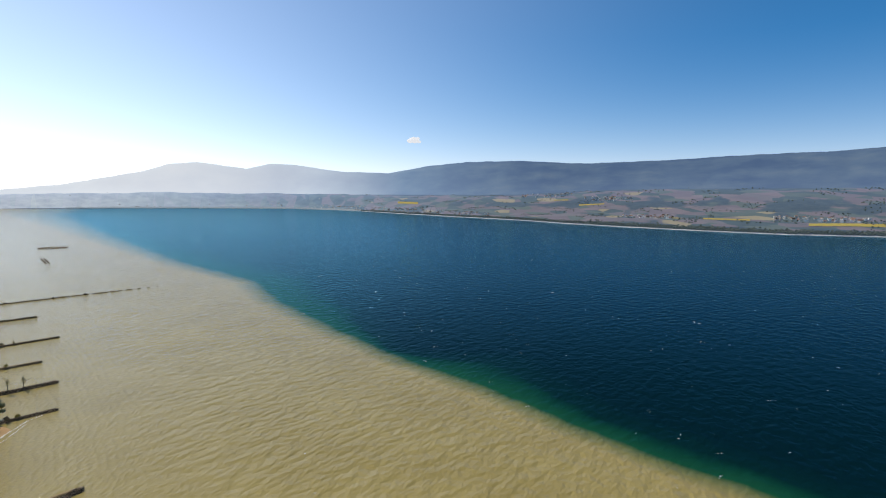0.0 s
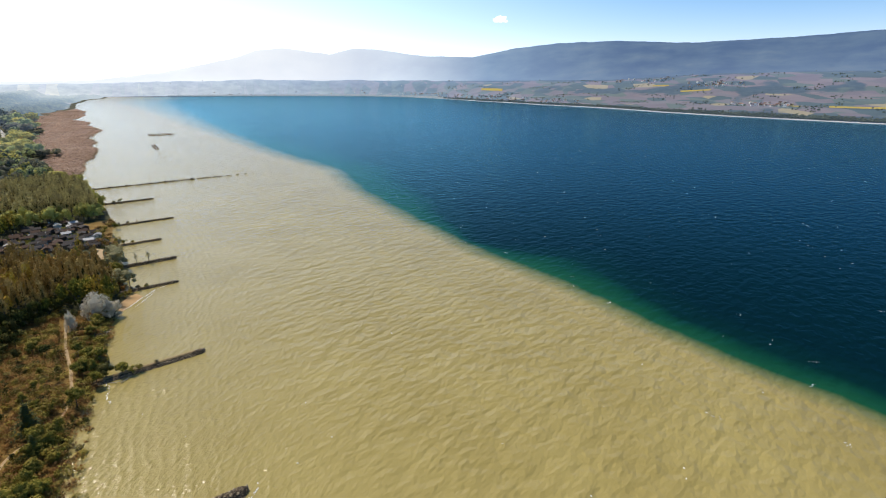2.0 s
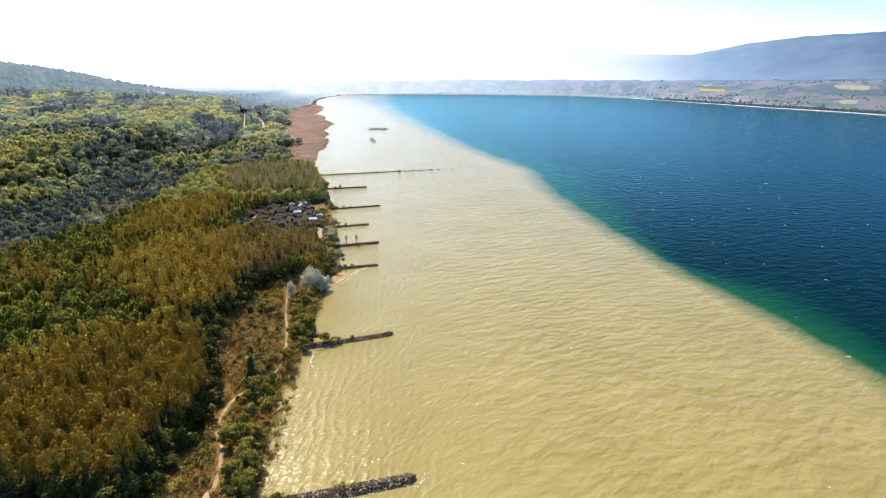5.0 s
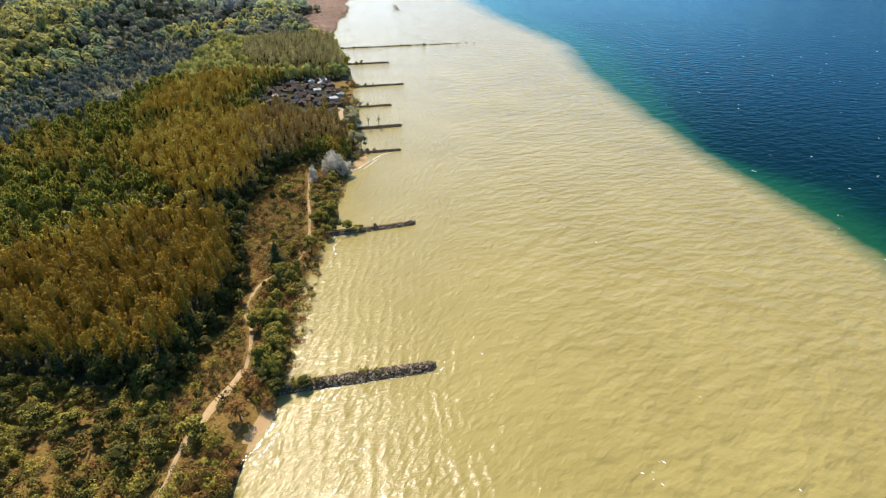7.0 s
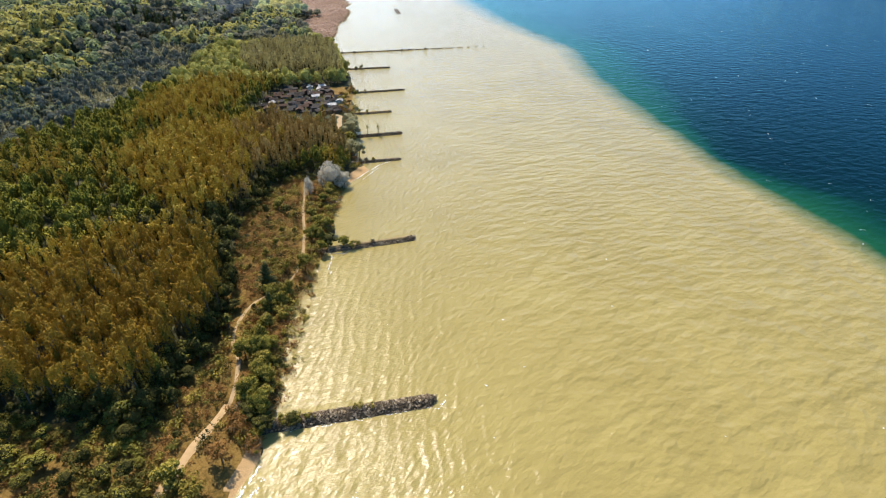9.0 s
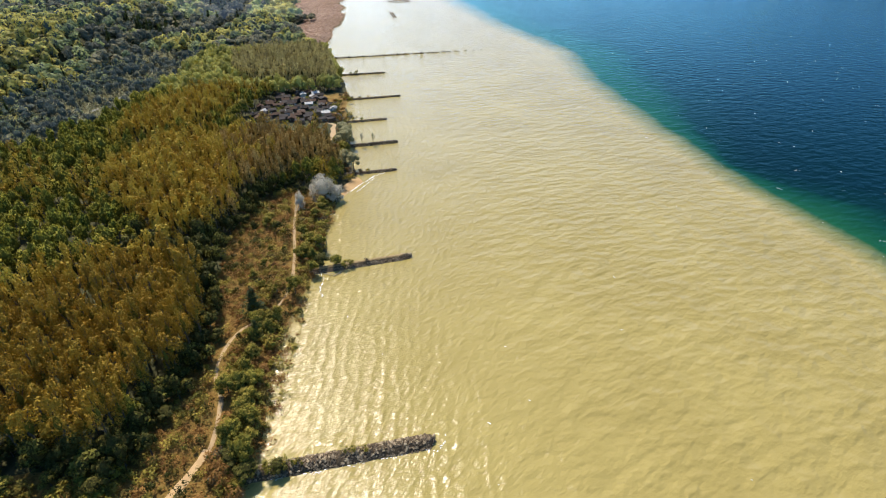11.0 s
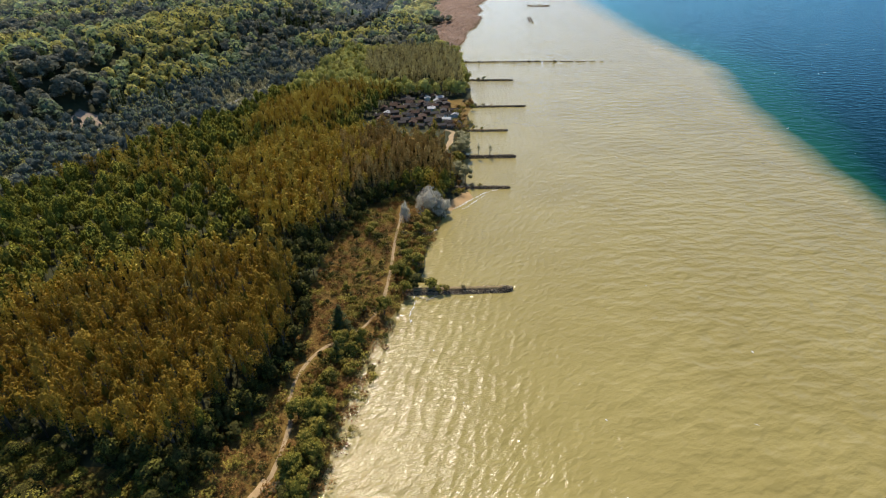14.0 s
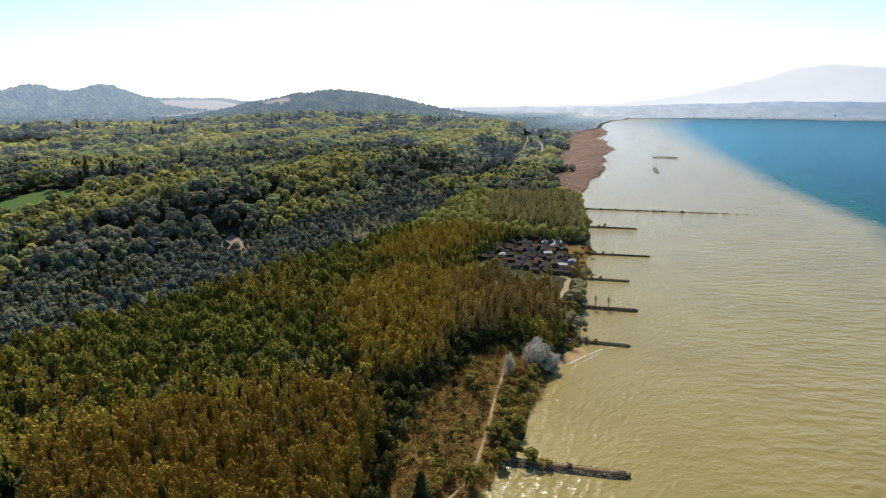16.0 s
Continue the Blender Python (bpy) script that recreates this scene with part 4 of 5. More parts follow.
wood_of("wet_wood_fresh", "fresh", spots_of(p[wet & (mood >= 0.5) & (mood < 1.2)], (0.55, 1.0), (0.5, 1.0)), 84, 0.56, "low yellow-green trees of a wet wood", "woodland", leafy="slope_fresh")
wood_of("wet_wood_conifers", "conifer", spots_of(p[wet & (mood >= 1.2)], (0.8, 1.2), (0.8, 1.2)), 130, 0.6, "dark conifers standing in the wet wood", "woodland")

# the wooded slope and the plateau behind it
far_spots = []
r = 330.0
while r < 3700:
    gap = max(10.5, r * 0.0135) if r < 1900 else r * 0.0088
    for a in np.arange(8, 106, math.degrees(gap / r)):
        aa, q = radians(a + rng.uniform(-0.4, 0.4) * math.degrees(gap / r)), r + rng.uniform(-0.5, 0.5) * gap
        far_spots.append((-40 - math.sin(aa) * q, 60 + math.cos(aa) * q, gap))
    r += gap
far = np.array(far_spots)
fs, fw = to_sw(far[:, 0], far[:, 1])
ok = ((fw > slope_foot(fs)) | ((fs > 620) & (fw > shore(fs) + reed_depth(fs) + 4))) & ~patch(far[:, 0], far[:, 1], MEADOWS + TILLED) & (fs < 4000)
ok &= line_gap(far[:, 0], far[:, 1], GLADE) > 22
ok &= (road_gap(far[:, 0], far[:, 1]) > 4) & ~patch(far[:, 0], far[:, 1], [(-510, 128, 27, 20)])
far, fs, fw = far[ok], fs[ok], fw[ok]
mood = wander(fs, fw * 2.2, 95.0, 9.0) * 1.1 + 0.45 * wander(far[:, 0], far[:, 1], 30.0, 3.0) + rng.normal(0, 0.22, len(far))
up = fw - slope_foot(fs)
# slope's shade and crest's sun painted through darker and brighter tree kinds
mood += np.interp(up, [0, 10, 55, 75, 130, 180, 300], [-0.1, -0.42, -0.38, 0.6, 0.55, -0.05, 0.0])
mood += 0.6 * (line_gap(far[:, 0], far[:, 1], BAND) < 45)
fz = ground(far[:, 0], far[:, 1])
grow = far[:, 2] / 6.2
span = np.hypot(far[:, 0] + 40, far[:, 1] - 60)
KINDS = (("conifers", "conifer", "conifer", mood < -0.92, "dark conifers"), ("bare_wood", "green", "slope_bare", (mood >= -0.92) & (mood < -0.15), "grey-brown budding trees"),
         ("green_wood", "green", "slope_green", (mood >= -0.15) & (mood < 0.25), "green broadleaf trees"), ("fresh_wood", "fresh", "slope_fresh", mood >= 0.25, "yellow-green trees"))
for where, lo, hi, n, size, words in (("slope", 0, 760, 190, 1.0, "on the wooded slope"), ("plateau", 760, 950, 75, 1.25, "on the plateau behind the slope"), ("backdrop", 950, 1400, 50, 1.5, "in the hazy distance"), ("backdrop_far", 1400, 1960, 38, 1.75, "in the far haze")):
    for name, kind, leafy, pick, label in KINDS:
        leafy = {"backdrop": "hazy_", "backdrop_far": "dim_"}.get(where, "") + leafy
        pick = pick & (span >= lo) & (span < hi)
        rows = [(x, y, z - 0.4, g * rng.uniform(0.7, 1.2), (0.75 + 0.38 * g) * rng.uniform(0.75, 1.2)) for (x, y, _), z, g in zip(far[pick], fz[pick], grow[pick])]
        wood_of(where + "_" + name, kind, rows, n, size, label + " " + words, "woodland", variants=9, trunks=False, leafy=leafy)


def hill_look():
    """Wooded hills with a few fields; pale blue haze is painted as emission, more with distance."""
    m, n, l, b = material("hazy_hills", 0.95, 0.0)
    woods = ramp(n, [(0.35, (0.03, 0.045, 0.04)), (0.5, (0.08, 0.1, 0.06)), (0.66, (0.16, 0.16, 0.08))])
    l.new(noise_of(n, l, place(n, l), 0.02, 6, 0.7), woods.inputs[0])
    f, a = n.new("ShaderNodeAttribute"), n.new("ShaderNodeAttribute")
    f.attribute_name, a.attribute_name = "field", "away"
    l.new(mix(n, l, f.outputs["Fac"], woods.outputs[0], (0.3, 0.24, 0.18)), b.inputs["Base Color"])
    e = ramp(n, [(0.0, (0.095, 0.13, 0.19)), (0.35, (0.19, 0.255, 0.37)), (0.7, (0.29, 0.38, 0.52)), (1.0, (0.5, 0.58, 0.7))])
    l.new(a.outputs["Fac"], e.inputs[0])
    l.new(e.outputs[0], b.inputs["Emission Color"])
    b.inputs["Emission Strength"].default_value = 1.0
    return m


HA, HR = np.meshgrid(np.arange(34, 108, 0.16), np.arange(1900, 4600, 20.0), indexing="ij")
hx, hy = -40 - np.sin(np.radians(HA)) * HR, 60 + np.cos(np.radians(HA)) * HR
hs, hw = to_sw(hx, hy)
field = patch(hx, hy, MEADOWS + TILLED) | (wander(hx, hy, 120.0, 4.0) > 0.62)
inland = hw - shore(hs) - reed_depth(hs)
canopy = np.where(field, 0.5, 13 + 5 * wander(hx, hy, 60.0, 5.0) + rng.uniform(-6.5, 6.5, hx.shape)) * smoothstep((inland - 5) / 40) - 3 * (inland < 5)
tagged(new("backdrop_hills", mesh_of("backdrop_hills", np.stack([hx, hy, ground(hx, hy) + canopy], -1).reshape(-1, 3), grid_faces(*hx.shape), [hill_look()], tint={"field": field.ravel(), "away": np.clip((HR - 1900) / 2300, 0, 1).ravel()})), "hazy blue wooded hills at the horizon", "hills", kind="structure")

# ---- reed belt ----
LEAVES["reed"] = foliage("dry_reeds", [(0.1, (0.17, 0.125, 0.065)), (0.4, (0.36, 0.235, 0.15)), (0.7, (0.46, 0.31, 0.22)), (0.95, (0.52, 0.39, 0.27))], 0.3)
THICKETS = [(-760, 722, 30, 24), (-815, 728, 34, 24), (-905, 780, 60, 26), (-1095, 1012, 60, 34), (-960, 850, 60, 22)]
POOLS = [(-1020, 1070, 34, 14), (-1050, 1110, 26, 10), (-1180, 1290, 30, 10)]
rs, rd = rng.uniform(640, 2500, 30000), rng.uniform(0, 1, 30000)
rs = 640 + (rs - 640) ** 1.25 / 1860 ** 0.25
rx, ry = to_xy(rs, shore(rs) + rd * reed_depth(rs) - 3)
ok = ~patch(rx, ry, POOLS) & (wander(rx, ry, 26.0, 6.0) + 0.5 * wander(rx, ry, 9.0, 2.0) > -0.62)
rx, ry, rs, rd = rx[ok], ry[ok], rs[ok], rd[ok]
tone = 0.5 + 0.3 * wander(rx, ry, 60.0, 3.0) + 0.25 * wander(rx, ry, 17.0, 8.0) - 0.35 * (rd < 0.05) + rng.uniform(-0.15, 0.15, len(rx))
blades = leaves(np.stack([rx, ry, ground(rx, ry) + 0.7], -1), 1.6, 0.9, 0.4, out=np.tile((0.0, 0.0, 1.0), (len(rx), 1)), loose=0.45)
tagged(new("reed_bed", soup("reed_bed", blades, [LEAVES["reed"]], {"tint": np.repeat(tone, 3)})), "wide belt of dry pinkish-brown reeds along the lake", "reeds", kind="stuff")
tx, ty = rng.uniform(-1250, -700, 5000), rng.uniform(620, 1100, 5000)
ok = np.zeros(5000, bool)
for hx, hy, long, deep in THICKETS:
    ok |= np.hypot(((tx - hx) * ALONG[0] + (ty - hy) * ALONG[1]) / long, ((tx - hx) * INLAND[0] + (ty - hy) * INLAND[1]) / deep) < 1
tp = np.stack([tx[ok], ty[ok]], -1)[:260]
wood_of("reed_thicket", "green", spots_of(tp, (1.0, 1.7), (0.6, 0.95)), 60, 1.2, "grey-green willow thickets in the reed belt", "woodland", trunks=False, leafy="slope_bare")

# ---- paths ----
def ribbon(name, line, wide, mat, label, category, step=3.0, lift=0.12):
    pts = [Vector((*p, 0)) for p in line]
    mids = []
    for k in range(len(pts) - 1):
        a, b, c, d = pts[max(k - 1, 0)], pts[k], pts[k + 1], pts[min(k + 2, len(pts) - 1)]
        for i in range(max(2, int((c - b).length / step))):
            t = i / max(2, int((c - b).length / step))
            mids.append(0.5 * (2 * b + (c - a) * t + (2 * a - 5 * b + 4 * c - d) * t * t + (3 * b - a - 3 * c + d) * t ** 3))
    mids.append(pts[-1])
    rows = []
    for k, p in enumerate(mids):
        d = (mids[min(k + 1, len(mids) - 1)] - mids[max(k - 1, 0)]).normalized()
        side = Vector((-d.y, d.x, 0))
        half = wide / 2 * (1 + 0.18 * math.sin(k * 1.7) + 0.1 * math.sin(k * 0.6))
        for q in (-1, -0.4, 0.4, 1):
            e = p + side * half * q
            rows.append((e.x, e.y, float(ground(e.x, e.y)) + (lift if abs(q) < 1 else -0.05)))
    return tagged(new(name, mesh_of(name, rows, grid_faces(len(mids), 4), [mat], smooth=True)), label, category, kind="structure")


FOOTPATH = [(-88, -10), (-96, 15), (-106, 36), (-111.5, 46.3), (-116.7, 53.5), (-123.9, 71.7), (-125, 76), (-127.5, 83.3), (-139.6, 95.6), (-147.3, 99.4), (-154.5, 106.3), (-160.2, 117.6), (-160, 132.6), (-167.6, 148.5), (-181.7, 164), (-204.8, 185.6), (-224, 206)]
ribbon("footpath", FOOTPATH, 1.4, PATH, "pale gravel footpath through shore scrub", "path")
ribbon("sandy_path", [(-116.7, 54), (-119.5, 61), (-122.3, 67.5), (-124.6, 75), (-127, 82)], 3.0, SANDY, "wider sandy stretch of the footpath", "path", lift=0.17)
ribbon("lane", LANE, 3.6, PATH, "pale sandy lane beside the chalets", "path")
ribbon("track", TRACK_LINE, 6.5, ROAD, "pale gravel track beside the reed belt", "road", step=12.0, lift=0.6)
ribbon("road", ROAD_LINE, 3.2, ROAD, "pale country road along the foot of the slope", "road", step=8.0, lift=0.5)

# ---- breakwaters ----
def stone_mesh(seed):
    bm = bmesh.new()
    bmesh.ops.create_icosphere(bm, subdivisions=1, radius=0.5)
    r = random.Random(seed)
    for v in bm.verts:
        v.co *= r.uniform(0.75, 1.15)
        v.co.z *= 0.75
    me = bpy.data.meshes.new("stone")
    bm.to_mesh(me)
    bm.free()
    me.materials.append(STONE)
    return me


STONES = [stone_mesh(k) for k in range(7)]


def mound(a, b, wide, tall, seed, bumps=0.25):
    """A low rubble bank from a to b with a rounded head."""
    a, b = Vector((*a, 0)), Vector((*b, 0))
    d = (b - a).normalized()
    side = Vector((-d.y, d.x, 0))
    n, rows = max(6, int((b - a).length / 1.2)), []
    for k in range(n + 1):
        p = a + (b - a) * k / n
        taper = math.sqrt(max(0.03, 1 - max(0, (k / n - 1 + wide / 2 / (b - a).length) / (wide / 2 / (b - a).length)) ** 2)) if k / n > 0.5 else 1.0
        for q, h in ((-1.25, -1.2), (-1.0, 0.0), (-0.62, 0.62), (-0.3, 0.95), (0.3, 1.0), (0.62, 0.6), (1.0, 0.0), (1.25, -1.2)):
            w = 0.12 * wander(p.x * 3 + q * 5, p.y * 3, 2.0, seed)
            e = p + side * (q + w) * wide / 2 * taper
            rows.append((e.x, e.y, tall * h * (0.6 + 0.4 * taper) + bumps * float(wander(e.x, e.y, 0.7, seed)) * (h > 0)))
    return np.array(rows), grid_faces(n + 1, 8)


def cobbles(a, b, wide, tall, turf, seed):
    """The many small stones of a bank, joined."""
    g = np.random.default_rng(seed)
    a, b = np.array(a, float), np.array(b, float)
    span = np.linalg.norm(b - a)
    n = int(span * wide * 4.2)
    t, q = g.uniform(0.02, 1.0, n), g.uniform(-1.02, 1.02, n)
    if turf:
        q = np.where((np.abs(q) < 0.5) & (t < 0.9), np.sign(q) * g.uniform(0.6, 1.0, n), q)
    side = np.array((-(b - a)[1], (b - a)[0])) / span
    pinch = np.where(t > 1 - wide / 2 / span, np.sqrt(np.maximum(0.02, 1 - ((t - 1 + wide / 2 / span) / (wide / 2 / span)) ** 2)), 1.0)
    xy = (b - a) * t[:, None] + side * (q * pinch * wide / 2)[:, None]
    z = tall * (1.0 - np.maximum(0, np.abs(q) - 0.3) / 0.7) * (0.6 + 0.4 * pinch) + 0.02
    size = g.uniform(0.2, 0.46, (n, 1, 1))
    corner = np.array([(1, 0, 0), (-1, 0, 0), (0, 1, 0), (0, -1, 0), (0, 0, 0.8), (0, 0, -0.8)])
    turn = g.uniform(0, 6.28, n)
    c, s_ = np.cos(turn)[:, None], np.sin(turn)[:, None]
    v = np.repeat(corner[None], n, 0) * g.uniform(0.7, 1.3, (n, 6, 1)) * size
    v = np.stack([v[..., 0] * c - v[..., 1] * s_, v[..., 0] * s_ + v[..., 1] * c, v[..., 2]], -1) + np.concatenate([xy, z[:, None]], 1)[:, None]
    f = np.array([(0, 2, 4), (2, 1, 4), (1, 3, 4), (3, 0, 4), (2, 0, 5), (1, 2, 5), (3, 1, 5), (0, 3, 5)])
    faces = (f[None] + (np.arange(n) * 6)[:, None, None]).reshape(-1, 3)
    return mesh_of("rubble", v.reshape(-1, 3), faces, [COBBLE])


def breakwater(a, b, wide, tall, stones, label, size=1.0, turf=False, seed=1.0):
    ob = tagged(new("breakwater"), label, "breakwater", "breakwaters along the shore")
    v, f = mound(a, b, wide, tall, seed)
    c = np.array((*a, 0.0))
    ob.location = c
    part("bank", mesh_of("bank", v - c, f, [RUBBLE]), None, ob)
    if turf:
        v, f = mound(a, Vector(a) + (Vector(b) - Vector(a)) * 0.93, wide * 0.62, tall * 1.22, seed + 3, 0.12)
        part("turf", mesh_of("turf", v - c, f, [TURF], smooth=True), None, ob, "dry brown grass")
    tagged(part("rubble", cobbles(a, b, wide, tall, turf, int(seed)), None, ob), "tumbled brown rubble stones", kind="stuff")
    r = random.Random(int(seed * 10))
    d = (Vector(b) - Vector(a))
    side = Vector((-d.y, d.x)).normalized()
    for k in range(stones):
        t, q = r.uniform(0.02, 1.0), r.uniform(-1, 1)
        if turf and abs(q) < 0.45 and t < 0.9:
            q = math.copysign(r.uniform(0.6, 1), q)
        p = Vector(a) + d * t + side * q * wide / 2 * (0.95 if t < 0.95 else 0.6)
        o = part("stone", STONES[r.randrange(7)], None, ob)
        k = size * r.uniform(0.6, 1.35)
        z = tall * (1.0 - max(0, abs(q) - 0.3) / 0.7) * 0.95 + 0.05
        o.matrix_local = Matrix.Translation(Vector((p.x, p.y, z)) - Vector(c)) @ pose(0, 0, 0, r.uniform(-30, 30), r.uniform(-30, 30), r.uniform(0, 360)) @ Matrix.Diagonal((k * 1.25, k, k * 0.8, 1))
    return ob


TURF = plain("dry_turf", (0.17, 0.115, 0.05), (0.36, 0.255, 0.13), 0.9, 0.95, 0.05)
breakwater((-115.5, 80.5), (-78.5, 118), 5.2, 1.5, 290, "long rubble-stone breakwater with bare stones, shrubs at its root", 0.85, seed=1.0)
breakwater((-169, 160), (-140.6, 193.2), 4.6, 1.3, 170, "stone breakwater topped with dry brown grass", 0.8, True, 2.0)
breakwater((-230, 243), (-206.4, 268.6), 3.6, 1.0, 90, "dark low stone breakwater beside a small beach", 0.8, seed=3.0)
breakwater((-259.5, 282.3), (-236, 308.8), 4.4, 1.4, 110, "dark stone breakwater with two small trees", 0.9, seed=4.0)
breakwater((-297, 323), (-275.4, 346.6), 3.6, 1.1, 80, "low stone breakwater with grass at its root", 0.9, True, 5.0)
breakwater((-340, 372), (-308.6, 408), 3.2, 1.0, 90, "low grey stone breakwater off a curved bay", 0.9, seed=6.0)
breakwater((-412.5, 439.4), (-379, 475), 3.2, 1.1, 80, "low dark stone breakwater below the trees", 0.9, seed=7.0)

mole = tagged(new("long_mole"), "long thin rubble mole with gaps toward its end", "breakwater")
mole.location = (-480, 505, 0)
ma, mb = np.array((-481.0, 503.0)), np.array((-357.0, 643.0))
for k, (t0, t1) in enumerate(((0.0, 0.24), (0.245, 0.5), (0.51, 0.6), (0.615, 0.7), (0.715, 0.78), (0.8, 0.84), (0.87, 0.89), (0.93, 0.945), (0.985, 0.995))):
    v, f = mound(ma + (mb - ma) * t0, ma + (mb - ma) * t1, 2.2 - 0.8 * t0, 0.9 - 0.35 * t0, 9.0 + k, 0.3)
    part("bank", mesh_of("bank", v - np.array((-480, 505, 0.0)), f, [RUBBLE]), None, mole)
for t in (0.03, 0.11, 0.2, 0.33, 0.42, 0.47, 0.58):
    p = ma + (mb - ma) * t
    bm = bmesh.new()
    bmesh.ops.create_icosphere(bm, subdivisions=2, radius=rng.uniform(0.8, 1.6))
    for vert in bm.verts:
        vert.co *= rng.uniform(0.8, 1.2)
        vert.co.z *= 0.8
    part("boulder", bm, RUBBLE, mole).location = (p[0] + 480, p[1] - 505, 0.9)

# gravel islet round a lagoon, and a pair of wave-break walls
def islet():
    rows = []
    for k in range(60):
        a = 2 * math.pi * k / 60
        wide = 3.2 + 3.0 * max(0, math.cos(a - 0.5)) + 0.8 * math.sin(5 * a)
        for q, h in ((-1.3, -0.5), (-0.6, 0.7), (0.6, 0.8), (1.3, -0.5)):
            r = q * wide
            rows.append(((22 + r) * math.cos(a), (17 + r * 0.8) * math.sin(a), h))
    rows = np.array(rows)
    i = np.arange(240).reshape(60, 4)
    j = np.roll(i, -1, 0)
    f = np.stack([i[:, :-1], j[:, :-1], j[:, 1:], i[:, 1:]], -1).reshape(-1, 4)
    ob = new("gravel_islet", mesh_of("gravel_islet", rows, f, [RUBBLE], smooth=True))
    ob.matrix_basis = pose(-822, 1084, 0, 0, 0, 36)
    return tagged(ob, "flat gravel islet ringing a small lagoon", "islet")


islet()
walls = tagged(new("wave_break"), "two parallel low wave-break walls standing in the lake", "wave break")
walls.location = (-678, 872, 0)
for off in (-2.6, 2.6):
    v, f = mound((-703 + off * 0.6 + 678, 903 + off * 0.6 - 872), (-650 + off * 0.6 + 678, 845 + off * 0.6 - 872), 2.6, 1.2, 20 + off, 0.2)
    part("wall", mesh_of("wall", v, f, [RUBBLE]), None, walls)

# ---- shore trees and scrub ----
hero = {k: tree_kind(k, 4, 620, 0.4, {"fresh": "olive", "green": "shore"}.get(k, k)) for k in ("green", "fresh", "willow", "rust", "conifer")}
hero["budding"] = tree_kind("green", 4, 460, 0.36, "budding")
hero["slim"] = tree_kind("bare", 2, 460, 0.36, "budding")
hero["poplar"] = poplars
hero["shade"] = tree_kind("green", 4, 620, 0.38, "shade")
bushes = {k: tree_kind("shrub", 4, 260, 0.24, {"fresh": "olive", "green": "shore"}.get(k, k)) for k in ("green", "fresh", "rust", "bare", "willow")}
LABELS = {"green": "green broadleaf tree in young leaf on the lake shore", "fresh": "olive-brown tree in first leaf on the lake shore", "willow": "silver-grey flowering willow at the water's edge",
          "shade": "dark green bushy tree at the root of a breakwater", "rust": "leafless reddish shrubby tree beside the sand", "conifer": "dark conifer standing beside the footpath", "slim": "slim budding tree growing from a stone breakwater", "budding": "airy grey-green budding tree near the shore", "poplar": "slender poplar in rusty spring bud near the shore"}
SHORE_TREES = [("fresh", -116.5, 58, 1.0, 0.6), ("green", -115.5, 85, 0.75, 0.75), ("fresh", -119, 90, 0.6, 0.62), ("fresh", -127, 94, 0.8, 0.72), ("fresh", -131.5, 99, 0.7, 0.6), ("green", -122.5, 87, 0.5, 0.5), ("green", -135, 106, 0.5, 0.45),
               ("conifer", -161.5, 127.0, 1.9, 0.85), ("conifer", -153, 120, 1.0, 0.5), ("fresh", -163, 94.6, 0.5, 0.52), ("fresh", -177, 166, 0.7, 0.62), ("fresh", -191, 178, 0.75, 0.68), ("green", -166, 160, 0.55, 0.5), ("green", -162, 169, 0.55, 0.42),
               ("fresh", -181, 171, 0.5, 0.5)]
SHORE_TREES += [("fresh", -212, 176, 0.7, 0.6), ("green", -215, 222, 0.8, 0.8), ("green", -222, 232, 0.8, 0.75),
               ("budding", -238, 258, 0.85, 0.8), ("budding", -236, 254, 0.9, 0.75), ("budding", -257, 280, 1.3, 1.0), ("budding", -262, 287, 1.2, 0.95), ("budding", -268, 293, 1.2, 0.9), ("budding", -277, 300, 1.0, 0.75), ("budding", -229, 256, 0.9, 0.75), ("fresh", -251, 272, 0.9, 0.7), ("fresh", -246, 266, 0.8, 0.6), ("fresh", -284, 306, 0.6, 0.45), ("green", -241, 262, 0.7, 0.55), ("fresh", -232, 246, 0.8, 0.7), ("green", -228, 238, 0.9, 0.7),
               ("slim", -250.7, 289.2, 0.75, 0.68), ("slim", -246.8, 295.8, 0.85, 0.6), ("fresh", -374, 290, 1.7, 1.2), ("green", -330, 366, 0.5, 0.4), ("budding", -398, 452, 0.5, 0.35), ("budding", -402, 448, 0.5, 0.3), ("rust", -112.0, 69.0, 1.0, 0.58)]
SHORE_TREES += [("fresh", -213.7, 179.2, 0.75, 0.6), ("fresh", -177.4, 163.6, 0.65, 0.55), ("shade", -205.3, 176.3, 0.55, 0.4), ("fresh", -186, 151.9, 0.45, 0.38), ("fresh", -182.7, 174.9, 0.75, 0.6),
                ("shade", -167.4, 166.2, 0.8, 0.5), ("shade", -162.5, 169.4, 0.6, 0.38), ("shade", -111.7, 82.5, 0.75, 0.45), ("shade", -117.4, 82.6, 0.8, 0.5), ("shade", -106.5, 88.0, 0.55, 0.3), ("green", -124.7, 93.9, 0.8, 0.72), ("fresh", -138.9, 97.9, 0.8, 0.65)]
SHORE_TREES += [("fresh", -207, 176, 0.50, 0.50), ("fresh", -179, 168, 0.70, 0.62), ("fresh", -200, 175, 0.40, 0.35), ("fresh", -193, 161, 0.35, 0.30), ("fresh", -182, 143, 0.50, 0.45), ("fresh", -173, 140, 0.45, 0.40), ("fresh", -153, 118, 0.50, 0.50)]
for kind, x, y, wide, tall in SHORE_TREES:
    z = 1.2 if (x > -252 and 280 < y < 300) else max(0.4, float(ground(x, y)))
    plant(kind + "_tree" if kind != "poplar" else "poplar", hero[kind][rng.integers(len(hero[kind]))], x, y, (wide, tall), LABELS[kind], "tree", "trees along the shore", z=z)
